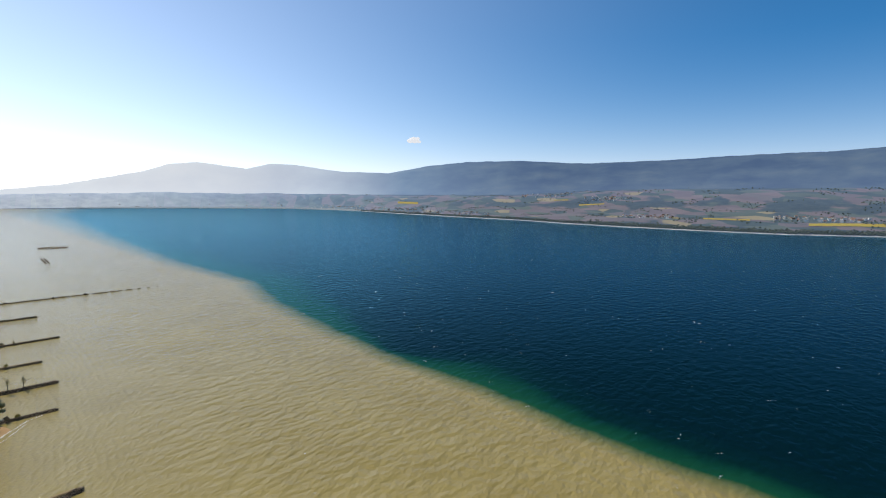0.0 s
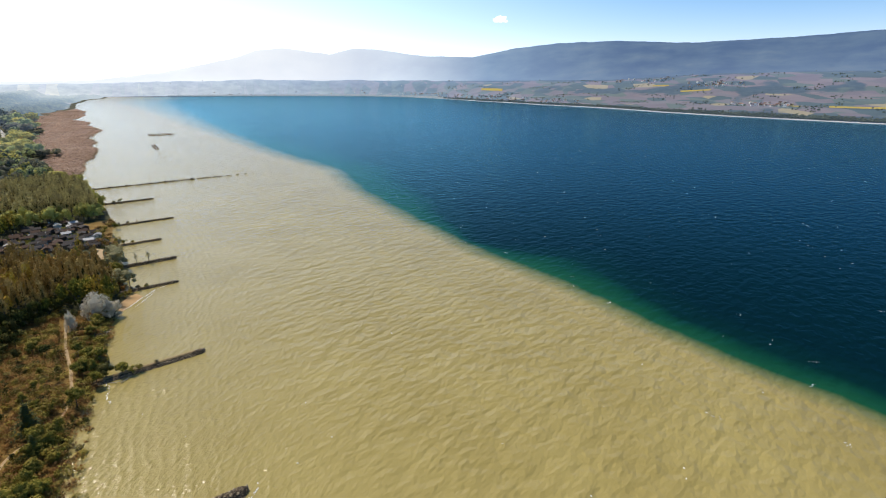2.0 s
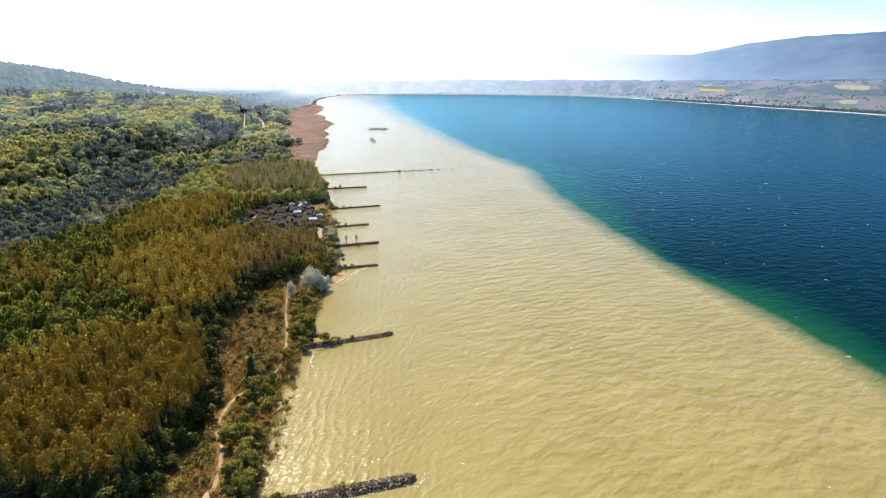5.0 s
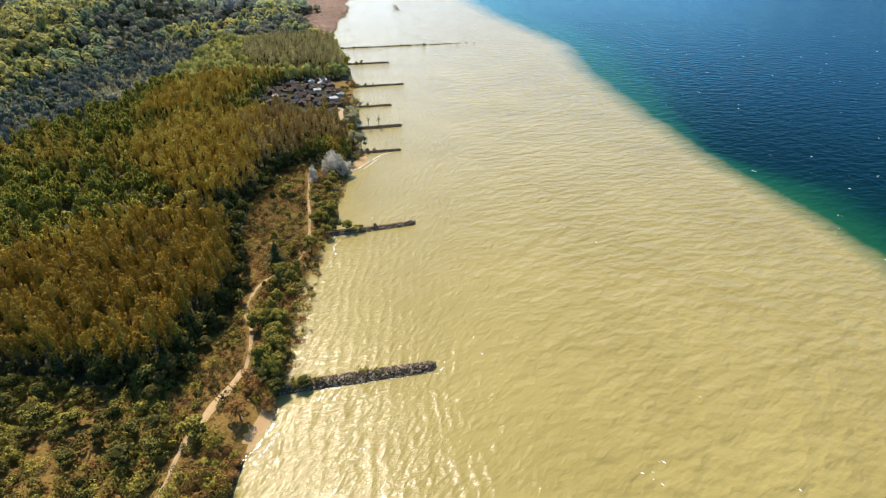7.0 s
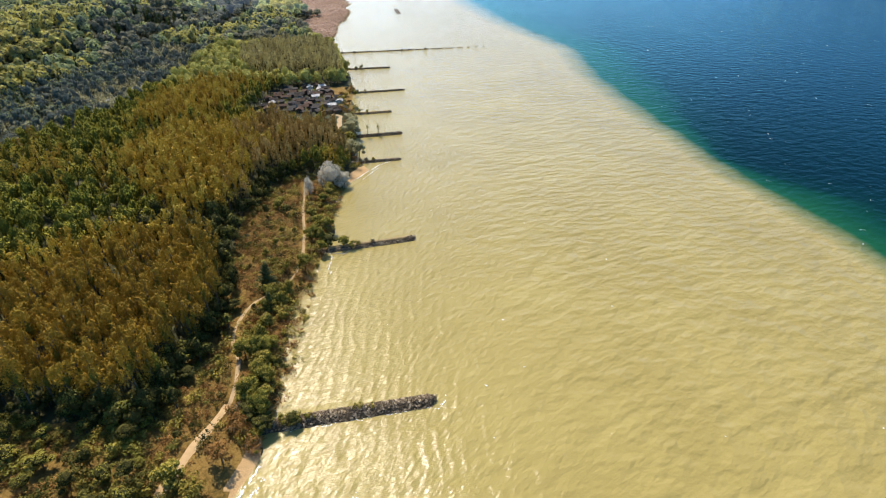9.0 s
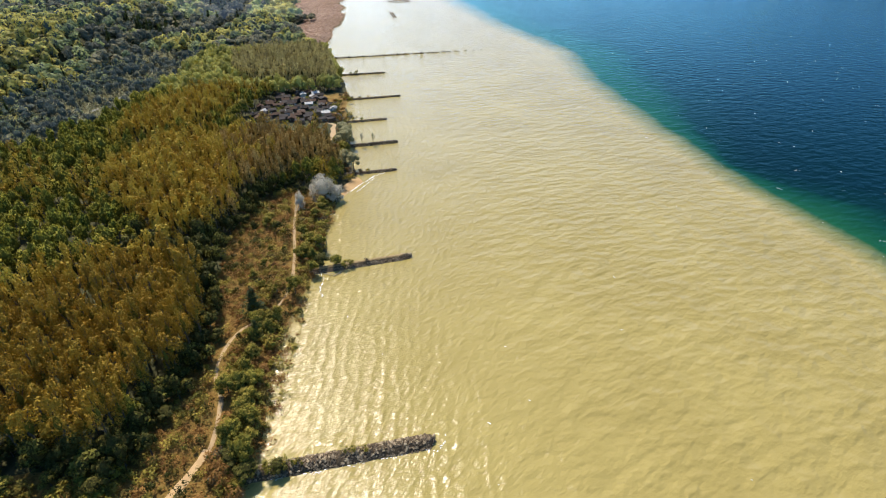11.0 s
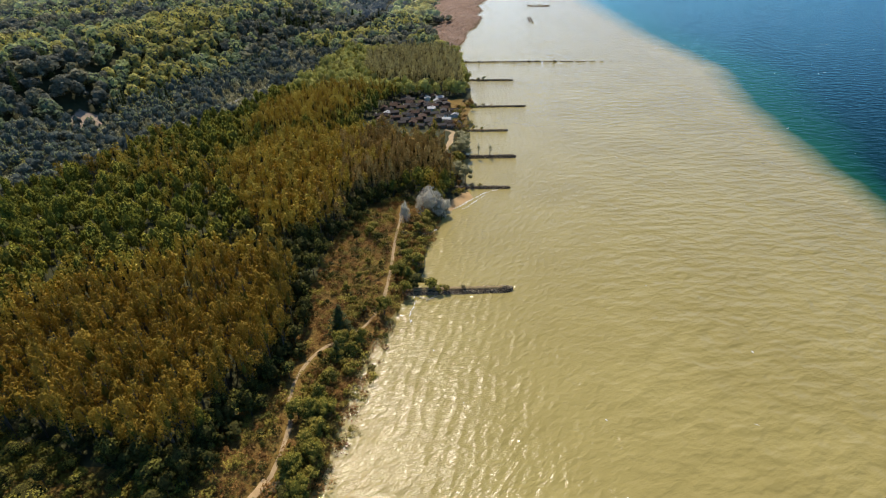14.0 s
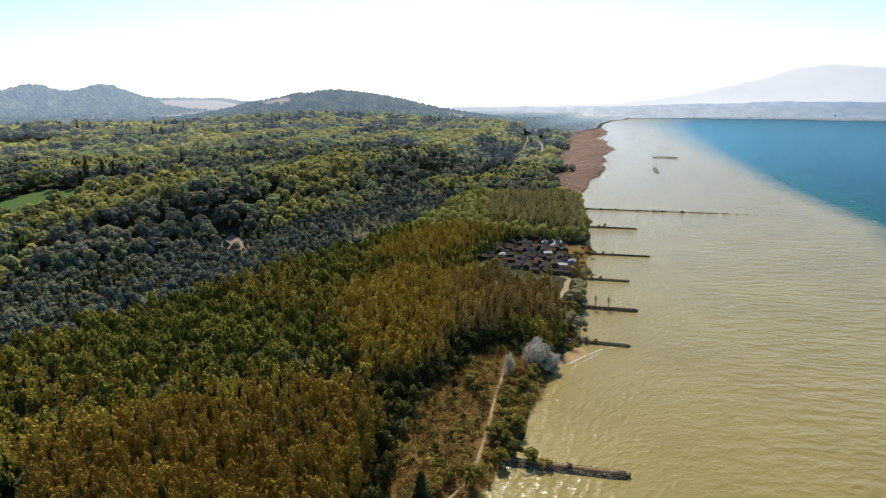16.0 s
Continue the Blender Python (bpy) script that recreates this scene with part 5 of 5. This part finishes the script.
for x, y, wide, tall in ((-211.4, 212.5, 1.25, 1.4), (-207.5, 218.0, 0.8, 0.85)):
    plant("willow_tree", tree_kind("dome", 1, 4200, 0.27, "willow")[0], x, y, (wide, tall), LABELS["willow"], "tree", "trees along the shore", z=0.3)
plant("silver_poplar", tree_kind("dome", 1, 2600, 0.36, "willow")[0], -212.5, 197.5, (0.5, 0.95), "slim silver-grey poplar beside the footpath", "tree", "trees along the shore")
count = 0
while count < 36:
    sv = rng.uniform(26, 215) if rng.uniform() < 0.35 else rng.uniform(26, 110)
    wv = float(shore(sv)) + rng.uniform(2.5, 8)
    x, y = (float(q) for q in to_xy(sv, wv))
    if line_gap(np.array(x), np.array(y), FOOTPATH) < 4.0 or 108 < sv < 118 or 205 < sv < 215:
        continue
    kind = rng.choice(["green", "fresh", "fresh", "fresh"])
    plant(kind + "_tree", hero[kind][rng.integers(len(hero[kind]))], x, y, (rng.uniform(0.5, 0.85), rng.uniform(0.45, 0.75)), LABELS[kind], "tree", "trees along the shore")
    count += 1
SHRUB_LABELS = {"green": "dense green shrub in the shore scrub", "fresh": "olive-brown shrub in the shore scrub", "rust": "rust-brown leafless shrub in the shore scrub", "bare": "grey twiggy shrub in the shore scrub", "willow": "silvery shrub in the shore scrub"}
count = 0
while count < 270:
    sv = rng.uniform(-12, 178) if rng.uniform() < 0.75 else rng.uniform(205, 400)
    edge = float(shore(sv))
    wv = edge + rng.uniform(1.0, 12)
    x, y = (float(q) for q in to_xy(sv, wv))
    if line_gap(np.array(x), np.array(y), FOOTPATH) < 3.2 or math.hypot(x + 109, y - 68) < 8 or line_gap(np.array(x), np.array(y), LANE) < 4 or bool(inside(np.array(x), np.array(y), BEACH)):
        continue
    kind = rng.choice(["green", "fresh", "rust", "bare"], p=[0.14, 0.34, 0.42, 0.1])
    plant("shrub", bushes[kind][rng.integers(4)], x, y, (rng.uniform(0.8, 1.5), rng.uniform(0.7, 1.5)), SHRUB_LABELS[kind], "shrub", "shrubs of the shore scrub")
    count += 1
for x, y, kind, k in [(-104, 92, "green", 0.6), (-106.5, 90, "green", 0.9), (-109, 87, "green", 0.9), (-96, 101, "fresh", 0.55), (-94, 102.5, "fresh", 0.6), (-91.5, 104.5, "fresh", 0.5), (-157, 172, "green", 1.0), (-159, 170, "green", 1.1), (-153, 178, "bare", 0.6),
                      (-220, 252, "bare", 1.0), (-218, 256, "fresh", 0.8), (-223, 250, "bare", 0.9), (-331, 380, "bare", 0.8), (-336, 376, "bare", 0.9), (-327, 386, "rust", 0.6), (-292, 328, "fresh", 1.0), (-288, 332, "green", 0.9)]:
    plant("shrub", bushes[kind][rng.integers(4)], x, y, (k, k), "shrub growing among the stones of a breakwater", "shrub", "shrubs on the breakwaters", z=1.0)

# low shrubs of the open strip and the thicket behind the beach
p = scatter(OPEN, 2.6, 0.5)
p = p[(line_gap(p[:, 0], p[:, 1], FOOTPATH) > 2.0) & (np.hypot(p[:, 0] + 109, p[:, 1] - 68) > 10)]
wood_kind = rng.uniform(size=len(p))
wood_of("low_scrub", "shrub", spots_of(p[wood_kind < 0.42], (0.5, 1.3), (0.3, 0.8)), 120, 0.27, "low rust-brown scrub beside the footpath", "scrub", leafy="rust", trunks=False)
wood_of("olive_scrub", "shrub", spots_of(p[(wood_kind > 0.42) & (wood_kind < 0.78)], (0.6, 1.4), (0.35, 1.2)), 130, 0.27, "low olive scrub beside the footpath", "scrub", leafy="olive", trunks=False)
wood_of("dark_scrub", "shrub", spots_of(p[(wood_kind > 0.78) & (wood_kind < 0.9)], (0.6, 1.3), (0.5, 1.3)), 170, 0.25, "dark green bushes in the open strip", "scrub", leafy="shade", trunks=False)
p = scatter(SHRUBS, 2.7, 0.5)
p = p[line_gap(p[:, 0], p[:, 1], FOOTPATH) > 2.5]
ps, pw = to_sw(p[:, 0], p[:, 1])
p = p[pw > shore(ps) + 4]
wood_kind = rng.uniform(size=len(p)) + 0.3 * wander(p[:, 0], p[:, 1], 14.0, 4.0)
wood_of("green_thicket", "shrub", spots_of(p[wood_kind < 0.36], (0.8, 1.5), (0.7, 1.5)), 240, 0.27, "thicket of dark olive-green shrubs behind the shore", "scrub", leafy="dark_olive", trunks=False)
wood_of("fresh_thicket", "shrub", spots_of(p[(wood_kind >= 0.36) & (wood_kind < 0.55)], (0.8, 1.4), (0.7, 1.4)), 240, 0.27, "thicket of olive-brown shrubs behind the shore", "scrub", leafy="olive", trunks=False)
wood_of("rust_thicket", "shrub", spots_of(p[wood_kind > 0.85], (0.6, 1.2), (0.4, 0.9)), 120, 0.3, "low rust-brown scrub between the shrubs", "scrub", leafy="rust", trunks=False)
q = scatter(SHRUBS, 8.5, 0.5)
qs, qw = to_sw(q[:, 0], q[:, 1])
q = q[(line_gap(q[:, 0], q[:, 1], FOOTPATH) > 4) & (qw > shore(qs) + 9)]
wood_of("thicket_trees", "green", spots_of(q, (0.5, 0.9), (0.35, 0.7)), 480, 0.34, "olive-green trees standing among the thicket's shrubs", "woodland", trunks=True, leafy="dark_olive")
# understorey along the plantation's edge, its dark green deepened to stand for shade
edge = np.array(PLANT_A[2:6])
p = np.concatenate([edge[k] + (edge[k + 1] - edge[k]) * rng.uniform(size=(26, 1)) + rng.normal(0, 2.8, (26, 2)) for k in range(3)] + [np.array(a) + (np.array(b) - np.array(a)) * rng.uniform(size=(24, 1)) + rng.normal(0, 3.0, (24, 2)) for a, b in (((-184, 124), (-222, 134)), ((-222, 134), (-222, 165)), ((-222, 165), (-241, 190)), ((-241, 190), (-238, 222)))] + [np.array((-188, 42)) + (np.array((46, 25))) * rng.uniform(size=(26, 1)) + rng.normal(0, 3.5, (26, 2))])
wood_of("understorey", "green", spots_of(p, (0.45, 0.8), (0.35, 0.8)), 190, 0.5, "dark green young trees along the plantation's edge, deepened as in shade", "woodland", trunks=True, leafy="shade")
# dry grass tufts
tx, ty = rng.uniform(-245, -95, 60000), rng.uniform(20, 225, 60000)
ok = inside(tx, ty, OPEN) & (np.hypot(tx + 109, ty - 68) > 9) & (line_gap(tx, ty, FOOTPATH) > 1.3)
tx, ty = tx[ok], ty[ok]
base = np.stack([tx, ty, ground(tx, ty) + 0.25], -1)
tufts = leaves(base, 0.4, 0.5, 0.8, out=np.tile((0.0, 0.0, 1.0), (len(base), 1)), loose=0.8)
tagged(new("dry_grass", soup("dry_grass", tufts, [LEAVES["rust"]], {"tint": np.repeat(rng.uniform(0.0, 1.3, len(tufts)), 3)})), "dry rust-brown grass tufts on the shore strip", "grass", kind="stuff")

# fallen silver branches at the water's edge
for x, y, a in ((-160, 163, 20), (-157.5, 165.5, 75), (-197, 197, 130), (-119, 80, 50)):
    ob = tagged(new("driftwood"), "bleached fallen branch lying at the water's edge", "driftwood", "driftwood")
    ob.matrix_basis = pose(x, y, max(0.25, float(ground(x, y)) + 0.2), 0, 0, a)
    part("limb", soup("limb", np.concatenate([tube((-2.5, 0, 0.1), (2.5, 0.3, 0.45), 0.16, 0.07), tube((0.5, 0.1, 0.3), (2.2, 1.4, 0.6), 0.09, 0.03, 4), tube((-0.5, 0, 0.2), (1.0, -1.4, 0.5), 0.08, 0.03, 4)]), [DRIFT]), None, ob)

# ---- holiday chalets ----
ROOFS = [plain("dark_tile", (0.025, 0.02, 0.017), (0.06, 0.046, 0.038), 1.5, 0.9, 0.1), plain("brown_tile", (0.05, 0.03, 0.02), (0.1, 0.06, 0.04), 1.5, 0.9, 0.1), plain("grey_sheet", (0.26, 0.25, 0.235), (0.38, 0.36, 0.34), 0.8, 0.6), plain("slate", (0.04, 0.034, 0.03), (0.085, 0.07, 0.06), 1.2, 0.9, 0.1)]
TIMBER = [plain("dark_timber", (0.07, 0.045, 0.03), (0.13, 0.085, 0.055), 1.5), plain("pale_wall", (0.5, 0.47, 0.4), (0.62, 0.58, 0.5), 1.0), plain("brown_timber", (0.14, 0.085, 0.05), (0.22, 0.14, 0.085), 1.5)]
PANE, _n, _l, _b = material("window_glass", 0.08, 0.5)
_b.inputs["Base Color"].default_value = (0.03, 0.035, 0.04, 1)
WHITE = plain("white_paint", (0.65, 0.64, 0.6), (0.78, 0.77, 0.74), 2.0)


def box(sx, sy, sz, at=(0, 0, 0), bevel=0.03):
    bm = bmesh.new()
    bmesh.ops.create_cube(bm, size=1, matrix=Matrix.Translation(at) @ Matrix.Diagonal((sx, sy, sz, 1)))
    if bevel:
        bmesh.ops.bevel(bm, geom=bm.edges[:], offset=bevel, segments=1, affect="EDGES")
    return bm


def house_parts(ob, long, deep, eaves, rise, roof, wall, chimney=True, windows=2):
    bm = bmesh.new()
    a, b = long / 2, deep / 2
    v = [bm.verts.new(q) for q in ((-a, -b, -0.6), (a, -b, -0.6), (a, b, -0.6), (-a, b, -0.6), (-a, -b, eaves), (a, -b, eaves), (a, b, eaves), (-a, b, eaves), (-a, 0, eaves + rise), (a, 0, eaves + rise))]
    for q in ((0, 1, 5, 4), (2, 3, 7, 6), (1, 2, 6, 9, 5), (3, 0, 4, 8, 7), (4, 5, 9, 8), (6, 7, 8, 9)):
        bm.faces.new([v[k] for k in q])
    part("wall", bm, wall, ob)
    bm = bmesh.new()
    o, t, drop = 0.5, 0.16, 0.5 * rise / b
    top = [(-a - o, -b - o, eaves - drop), (a + o, -b - o, eaves - drop), (a + o, 0, eaves + rise), (-a - o, 0, eaves + rise), (a + o, b + o, eaves - drop), (-a - o, b + o, eaves - drop)]
    lo = [bm.verts.new((x, y, z + 0.02)) for x, y, z in top]
    hi = [bm.verts.new((x, y, z + 0.02 + t)) for x, y, z in top]
    for q in ((0, 1, 2, 3), (3, 2, 4, 5)):
        bm.faces.new([hi[k] for k in q])
        bm.faces.new([lo[k] for k in reversed(q)])
    for p0, p1 in ((0, 1), (1, 2), (2, 4), (4, 5), (5, 3), (3, 0)):
        bm.faces.new((lo[p0], lo[p1], hi[p1], hi[p0]))
    part("roof", bm, roof, ob)
    part("door", box(0.9, 0.08, 2.0, (-a * 0.35, -b - 0.03, 1.0)), TIMBER[2], ob)
    for k in range(windows):
        w = part("window", box(1.2, 0.1, 1.0, (a * (0.15 + 0.5 * k), -b - 0.03, 1.5)), WHITE, ob)
        part("pane", box(1.0, 0.04, 0.8, (a * (0.15 + 0.5 * k), -b - 0.1, 1.5), 0), PANE, w)
        w = part("window", box(0.1, 1.1, 1.0, (a + 0.03, b * (0.5 - k), 1.5)), WHITE, ob)
        part("pane", box(0.04, 0.9, 0.8, (a + 0.1, b * (0.5 - k), 1.5), 0), PANE, w)
    if chimney:
        part("chimney", box(0.6, 0.6, 1.6, (a * 0.5, b * 0.35, eaves + rise * 0.75)), TIMBER[1], ob)


ROOF_WORDS = ("dark tiled", "brown tiled", "grey sheet-metal", "slate-grey")
WALL_WORDS = ("dark timber", "pale rendered", "brown timber")
models = []
for k in range(8):
    ob = tagged(new("chalet"), "", "chalet", "holiday chalets by the lake")
    house_parts(ob, rng.uniform(5.6, 8.0), rng.uniform(4.4, 5.6), rng.uniform(2.2, 2.7), rng.uniform(0.8, 1.25), ROOFS[(0, 1, 0, 3, 2, 0, 1, 3)[k]], TIMBER[(0, 0, 1, 2, 1, 2, 0, 0)[k]], k % 2 == 0)
    ob["label"] = "small %s holiday chalet with %s roof" % (WALL_WORDS[(0, 0, 1, 2, 1, 2, 0, 0)[k]], ROOF_WORDS[(0, 1, 0, 3, 2, 0, 1, 3)[k]])
    models.append(ob)
spots = scatter(HAMLET, 9.0, 0.34)
for k, (x, y) in enumerate(spots):
    m = pose(x, y, float(ground(x, y)) + 0.1, 0, 0, 52 + rng.choice((0, 180, 0, 180, 90, 270)) + rng.uniform(-14, 14))
    if k < 8:
        models[k].matrix_basis = m
    else:
        copy_thing(models[int(rng.choice(8, p=(0.2, 0.17, 0.07, 0.15, 0.1, 0.13, 0.09, 0.09)))], m)
p = scatter(HAMLET, 4.6, 0.5)
far_off = np.array([np.min(np.hypot(spots[:, 0] - x, spots[:, 1] - y)) for x, y in p])
wood_of("garden_hedges", "shrub", spots_of(p[far_off > 4.2], (0.35, 0.7), (0.35, 0.85)), 90, 0.3, "clipped hedges and bushes between the chalets", "hedge", leafy="green", trunks=False)

# ---- far villages, yellow fields and tree belts across the lake ----
def far_house(wall, roof):
    ob = tagged(new("village_house"), "", "house", "houses of the far villages")
    long, deep, eaves, rise = rng.uniform(8, 12), rng.uniform(7, 9), rng.uniform(4.5, 6.5), rng.uniform(2.4, 3.2)
    house_parts(ob, long, deep, eaves, rise, roof, wall, False, 0)
    for k in (-1, 0, 1):
        part("window", box(1.2, 0.2, 1.4, (k * long * 0.3, -deep / 2 - 0.05, eaves * 0.6), 0), PANE, ob)
    return ob


RED_ROOF = plain("weathered_red_tile", (0.2, 0.11, 0.08), (0.3, 0.18, 0.13), 0.3)
far_models = [far_house(TIMBER[1], RED_ROOF), far_house(WHITE, RED_ROOF), far_house(TIMBER[1], ROOFS[1]), far_house(WHITE, ROOFS[2])]
for ob, words in zip(far_models, ("cream village house with a weathered red roof", "white village house with a weathered red roof", "cream village house with a brown roof", "white village house with a pale grey roof")):
    ob["label"] = words
VILLAGES = [(13.5, 7.5, 0.02, 0.3, 30), (7.5, 0.0, 0.02, 0.3, 66), (-1, -5, 0.05, 0.2, 16), (-19, -24, 0.2, 0.3, 46), (-32, -39.5, 0.22, 0.32, 60), (-15, -20, 0.6, 0.72, 30), (32, 14, 0.02, 0.4, 10), (-8, -14, 0.78, 0.92, 26)]
made = 0
for a0, a1, k0, k1, n in VILLAGES:
    for _ in range(n):
        az, k = rng.uniform(a1, a0), rng.uniform(k0, k1)
        x, y, z = (float(q) for q in coast_point(np.array(az), np.array(k)))
        m = pose(x, y, z + 0.5, 0, 0, az + rng.uniform(-40, 40) + rng.choice((0, 90, 180)))
        if made < 4:
            far_models[made].matrix_basis = m
        else:
            copy_thing(far_models[rng.integers(4)], m)
        made += 1

for az, far_off in ((59.6, 2290), (59.1, 2320), (58.5, 2300), (57.8, 2330), (51.6, 2640), (51.1, 2670), (50.5, 2650), (49.9, 2690)):
    x, y = -40 - math.sin(radians(az)) * far_off, 60 + math.cos(radians(az)) * far_off
    ob = copy_thing(far_models[1], pose(x, y, float(ground(x, y)) + 12, 0, 0, az + rng.uniform(-40, 40)))
    ob["label"], ob["group"] = "white house on the hazy hill", "houses on the hill"

RAPE = plain("rape_blossom", (0.34, 0.26, 0.05), (0.42, 0.33, 0.075), 0.05, 0.9)
for a0, a1, k0, k1 in ((-35.2, -40.5, 0.13, 0.175), (-26.6, -30.6, 0.21, 0.25), (-23.6, -24.6, 0.21, 0.24), (-14.6, -17.2, 0.51, 0.54), (5, 2.8, 0.5, 0.58), (-12, -13.5, 0.63, 0.655)):
    A2, K2 = np.meshgrid(np.linspace(a1, a0, 9), np.linspace(k0, k1, 5), indexing="ij")
    vx, vy, vz = coast_point(A2, K2)
    tagged(new("rape_field", mesh_of("rape_field", np.stack([vx, vy, vz + 2.0], -1).reshape(-1, 3), grid_faces(9, 5), [RAPE], smooth=True)), "bright yellow rape field across the lake", "field", "yellow rape fields")

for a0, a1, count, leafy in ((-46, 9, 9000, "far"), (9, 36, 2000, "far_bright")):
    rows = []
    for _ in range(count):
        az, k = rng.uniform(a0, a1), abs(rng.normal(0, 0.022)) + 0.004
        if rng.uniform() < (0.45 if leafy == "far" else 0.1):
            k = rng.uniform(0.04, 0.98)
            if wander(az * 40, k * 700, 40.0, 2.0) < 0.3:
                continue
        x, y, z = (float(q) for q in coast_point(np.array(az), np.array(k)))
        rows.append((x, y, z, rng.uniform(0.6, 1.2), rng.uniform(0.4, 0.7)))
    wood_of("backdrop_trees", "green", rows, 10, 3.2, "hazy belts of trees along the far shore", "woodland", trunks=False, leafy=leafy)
A2, K2 = np.meshgrid(np.arange(-46, 44, 0.4), np.array((-0.012, 0.0, 0.006)), indexing="ij")
vx, vy, vz = coast_point(A2, np.maximum(K2, 0.0001))
grow = 1 + (K2 < 0) * -0.006
tagged(new("far_beach", mesh_of("far_beach", np.stack([vx * grow, vy * grow, np.where(K2 < 0, 0.15, np.where(K2 == 0, 0.9, 2.6))], -1).reshape(-1, 3), grid_faces(*vx.shape), [plain("pale_shingle", (0.42, 0.43, 0.42), (0.55, 0.56, 0.55), 0.02)])), "thin pale shingle edge of the far shore", "beach", kind="structure")

# ---- whitecaps, surf and the cloud ----
FOAM = plain("foam", (0.8, 0.79, 0.75), (0.9, 0.89, 0.86), 3.0, 0.6, bump=0.0)


def fleck(x, y, long, wide, turn, seed):
    r = random.Random(seed)
    ring = [(math.cos(a) * long * r.uniform(0.5, 1), math.sin(a) * wide * r.uniform(0.5, 1)) for a in [k * 2 * math.pi / 9 for k in range(9)]]
    c, q = math.cos(turn), math.sin(turn)
    pts = [(x, y, 0.1)] + [(x + u * c - v * q, y + u * q + v * c, 0.06) for u, v in ring]
    return np.array([(pts[0], pts[1 + k], pts[1 + (k + 1) % 9]) for k in range(9)])


tris = []
for k in range(560):
    az, far = radians(rng.uniform(-44, 52)), 90 + 900 * rng.uniform() ** 1.7
    x, y = -math.sin(az) * far - 10, math.cos(az) * far + 20
    sv, wv = to_sw(np.array(x), np.array(y))
    if wv > shore(sv) - 18 or (border_distance(np.array([x]), np.array([y]))[0] < 0 and rng.uniform() < 0.86):
        continue
    big = 0.65 + far / 600
    tris.append(fleck(x, y, rng.uniform(0.25, 0.95) * big, rng.uniform(0.08, 0.25) * big, radians(rng.uniform(-40, 60)), k))
    if rng.uniform() < 0.16:
        for _ in range(3):
            tris.append(fleck(x + rng.normal() * 1.4, y + rng.normal() * 0.9, rng.uniform(0.25, 0.7), rng.uniform(0.08, 0.2), radians(rng.uniform(-30, 40)), k + 5000))
tagged(new("whitecaps", soup("whitecaps", np.concatenate(tris), [FOAM])), "scattered small whitecaps on the windy lake", "foam", kind="stuff")
surf = []


def surf_line(line, wide, seed):
    """A wavering foam line, torn here and there."""
    r = random.Random(seed)
    pts = [Vector(p) for p in line]
    for a, b in zip(pts, pts[1:]):
        n = max(2, int((b - a).length / 0.4))
        side = Vector((-(b - a).y, (b - a).x)).normalized()
        for k in range(n):
            if r.random() < 0.36:
                continue
            p, q = a.lerp(b, k / n), a.lerp(b, (k + 1.15) / n)
            off = side * (0.5 * math.sin(p.x * 0.9 + seed) + r.uniform(-0.4, 0.4))
            w = wide * r.uniform(0.2, 0.75)
            c = [(*(p + off - side * w / 2), 0.1), (*(q + off - side * w * 0.4), 0.1), (*(q + off + side * w / 2), 0.1), (*(p + off + side * w * 0.4), 0.1)]
            surf.append(np.array([(c[0], c[1], c[2]), (c[0], c[2], c[3])]))


BEACH_FOAM = [(-209.0, 223.0), (-208.0, 231.0), (-210.0, 242.0), (-212.0, 253.0), (-209.0, 261.0)]
surf_line(BEACH_FOAM, 1.2, 1)
surf_line([(x + 2.6, y - 1.2) for x, y in BEACH_FOAM[1:4]], 0.6, 2)
for seed, (line, wide) in enumerate((([(-103.5, 74.5), (-101.5, 67), (-101, 60)], 0.9), ([(-101, 73), (-98, 64)], 0.5), ([(-80.5, 113.6), (-76.6, 115.4), (-75.9, 118.6), (-78, 120.8)], 0.55), ([(-107, 85.5), (-94, 98.5), (-81, 112)], 0.3),
                                      ([(-163.5, 163), (-158, 156), (-152.5, 150)], 0.5), ([(-196, 196), (-199, 205)], 0.5), ([(-341, 366), (-345, 357), (-338, 349)], 0.9))):
    surf_line(line, wide, seed + 3)
tagged(new("surf", soup("surf", np.concatenate(surf), [FOAM])), "white surf breaking on the small beaches", "foam", kind="stuff")

CLOUD, _n, _l, _b = material("cloud", 1.0, 0.0)
_b.inputs["Base Color"].default_value = (0.25, 0.25, 0.25, 1)
# emission stands in for sunlight scattered through the cloud
_b.inputs["Emission Color"].default_value, _b.inputs["Emission Strength"].default_value = (0.97, 0.98, 1.0, 1), 1.05
bm = bmesh.new()
for k in range(16):
    q = rng.normal(size=3) * (19, 6, 8)
    bmesh.ops.create_icosphere(bm, subdivisions=3, radius=float(rng.uniform(13, 24)), matrix=Matrix.Translation(q) @ Matrix.Diagonal((1.3, 1, 0.75, 1)))
for vert in bm.verts:
    vert.co += Vector(noise.noise_vector(vert.co * 0.09)) * 6
me = bpy.data.meshes.new("cloud")
bm.to_mesh(me)
bm.free()
me.materials.append(CLOUD)
cloud = tagged(new("cloud", me), "single small white cloud over the mountains", "cloud")
cloud.location = (-276, 4800, 117 + 504)
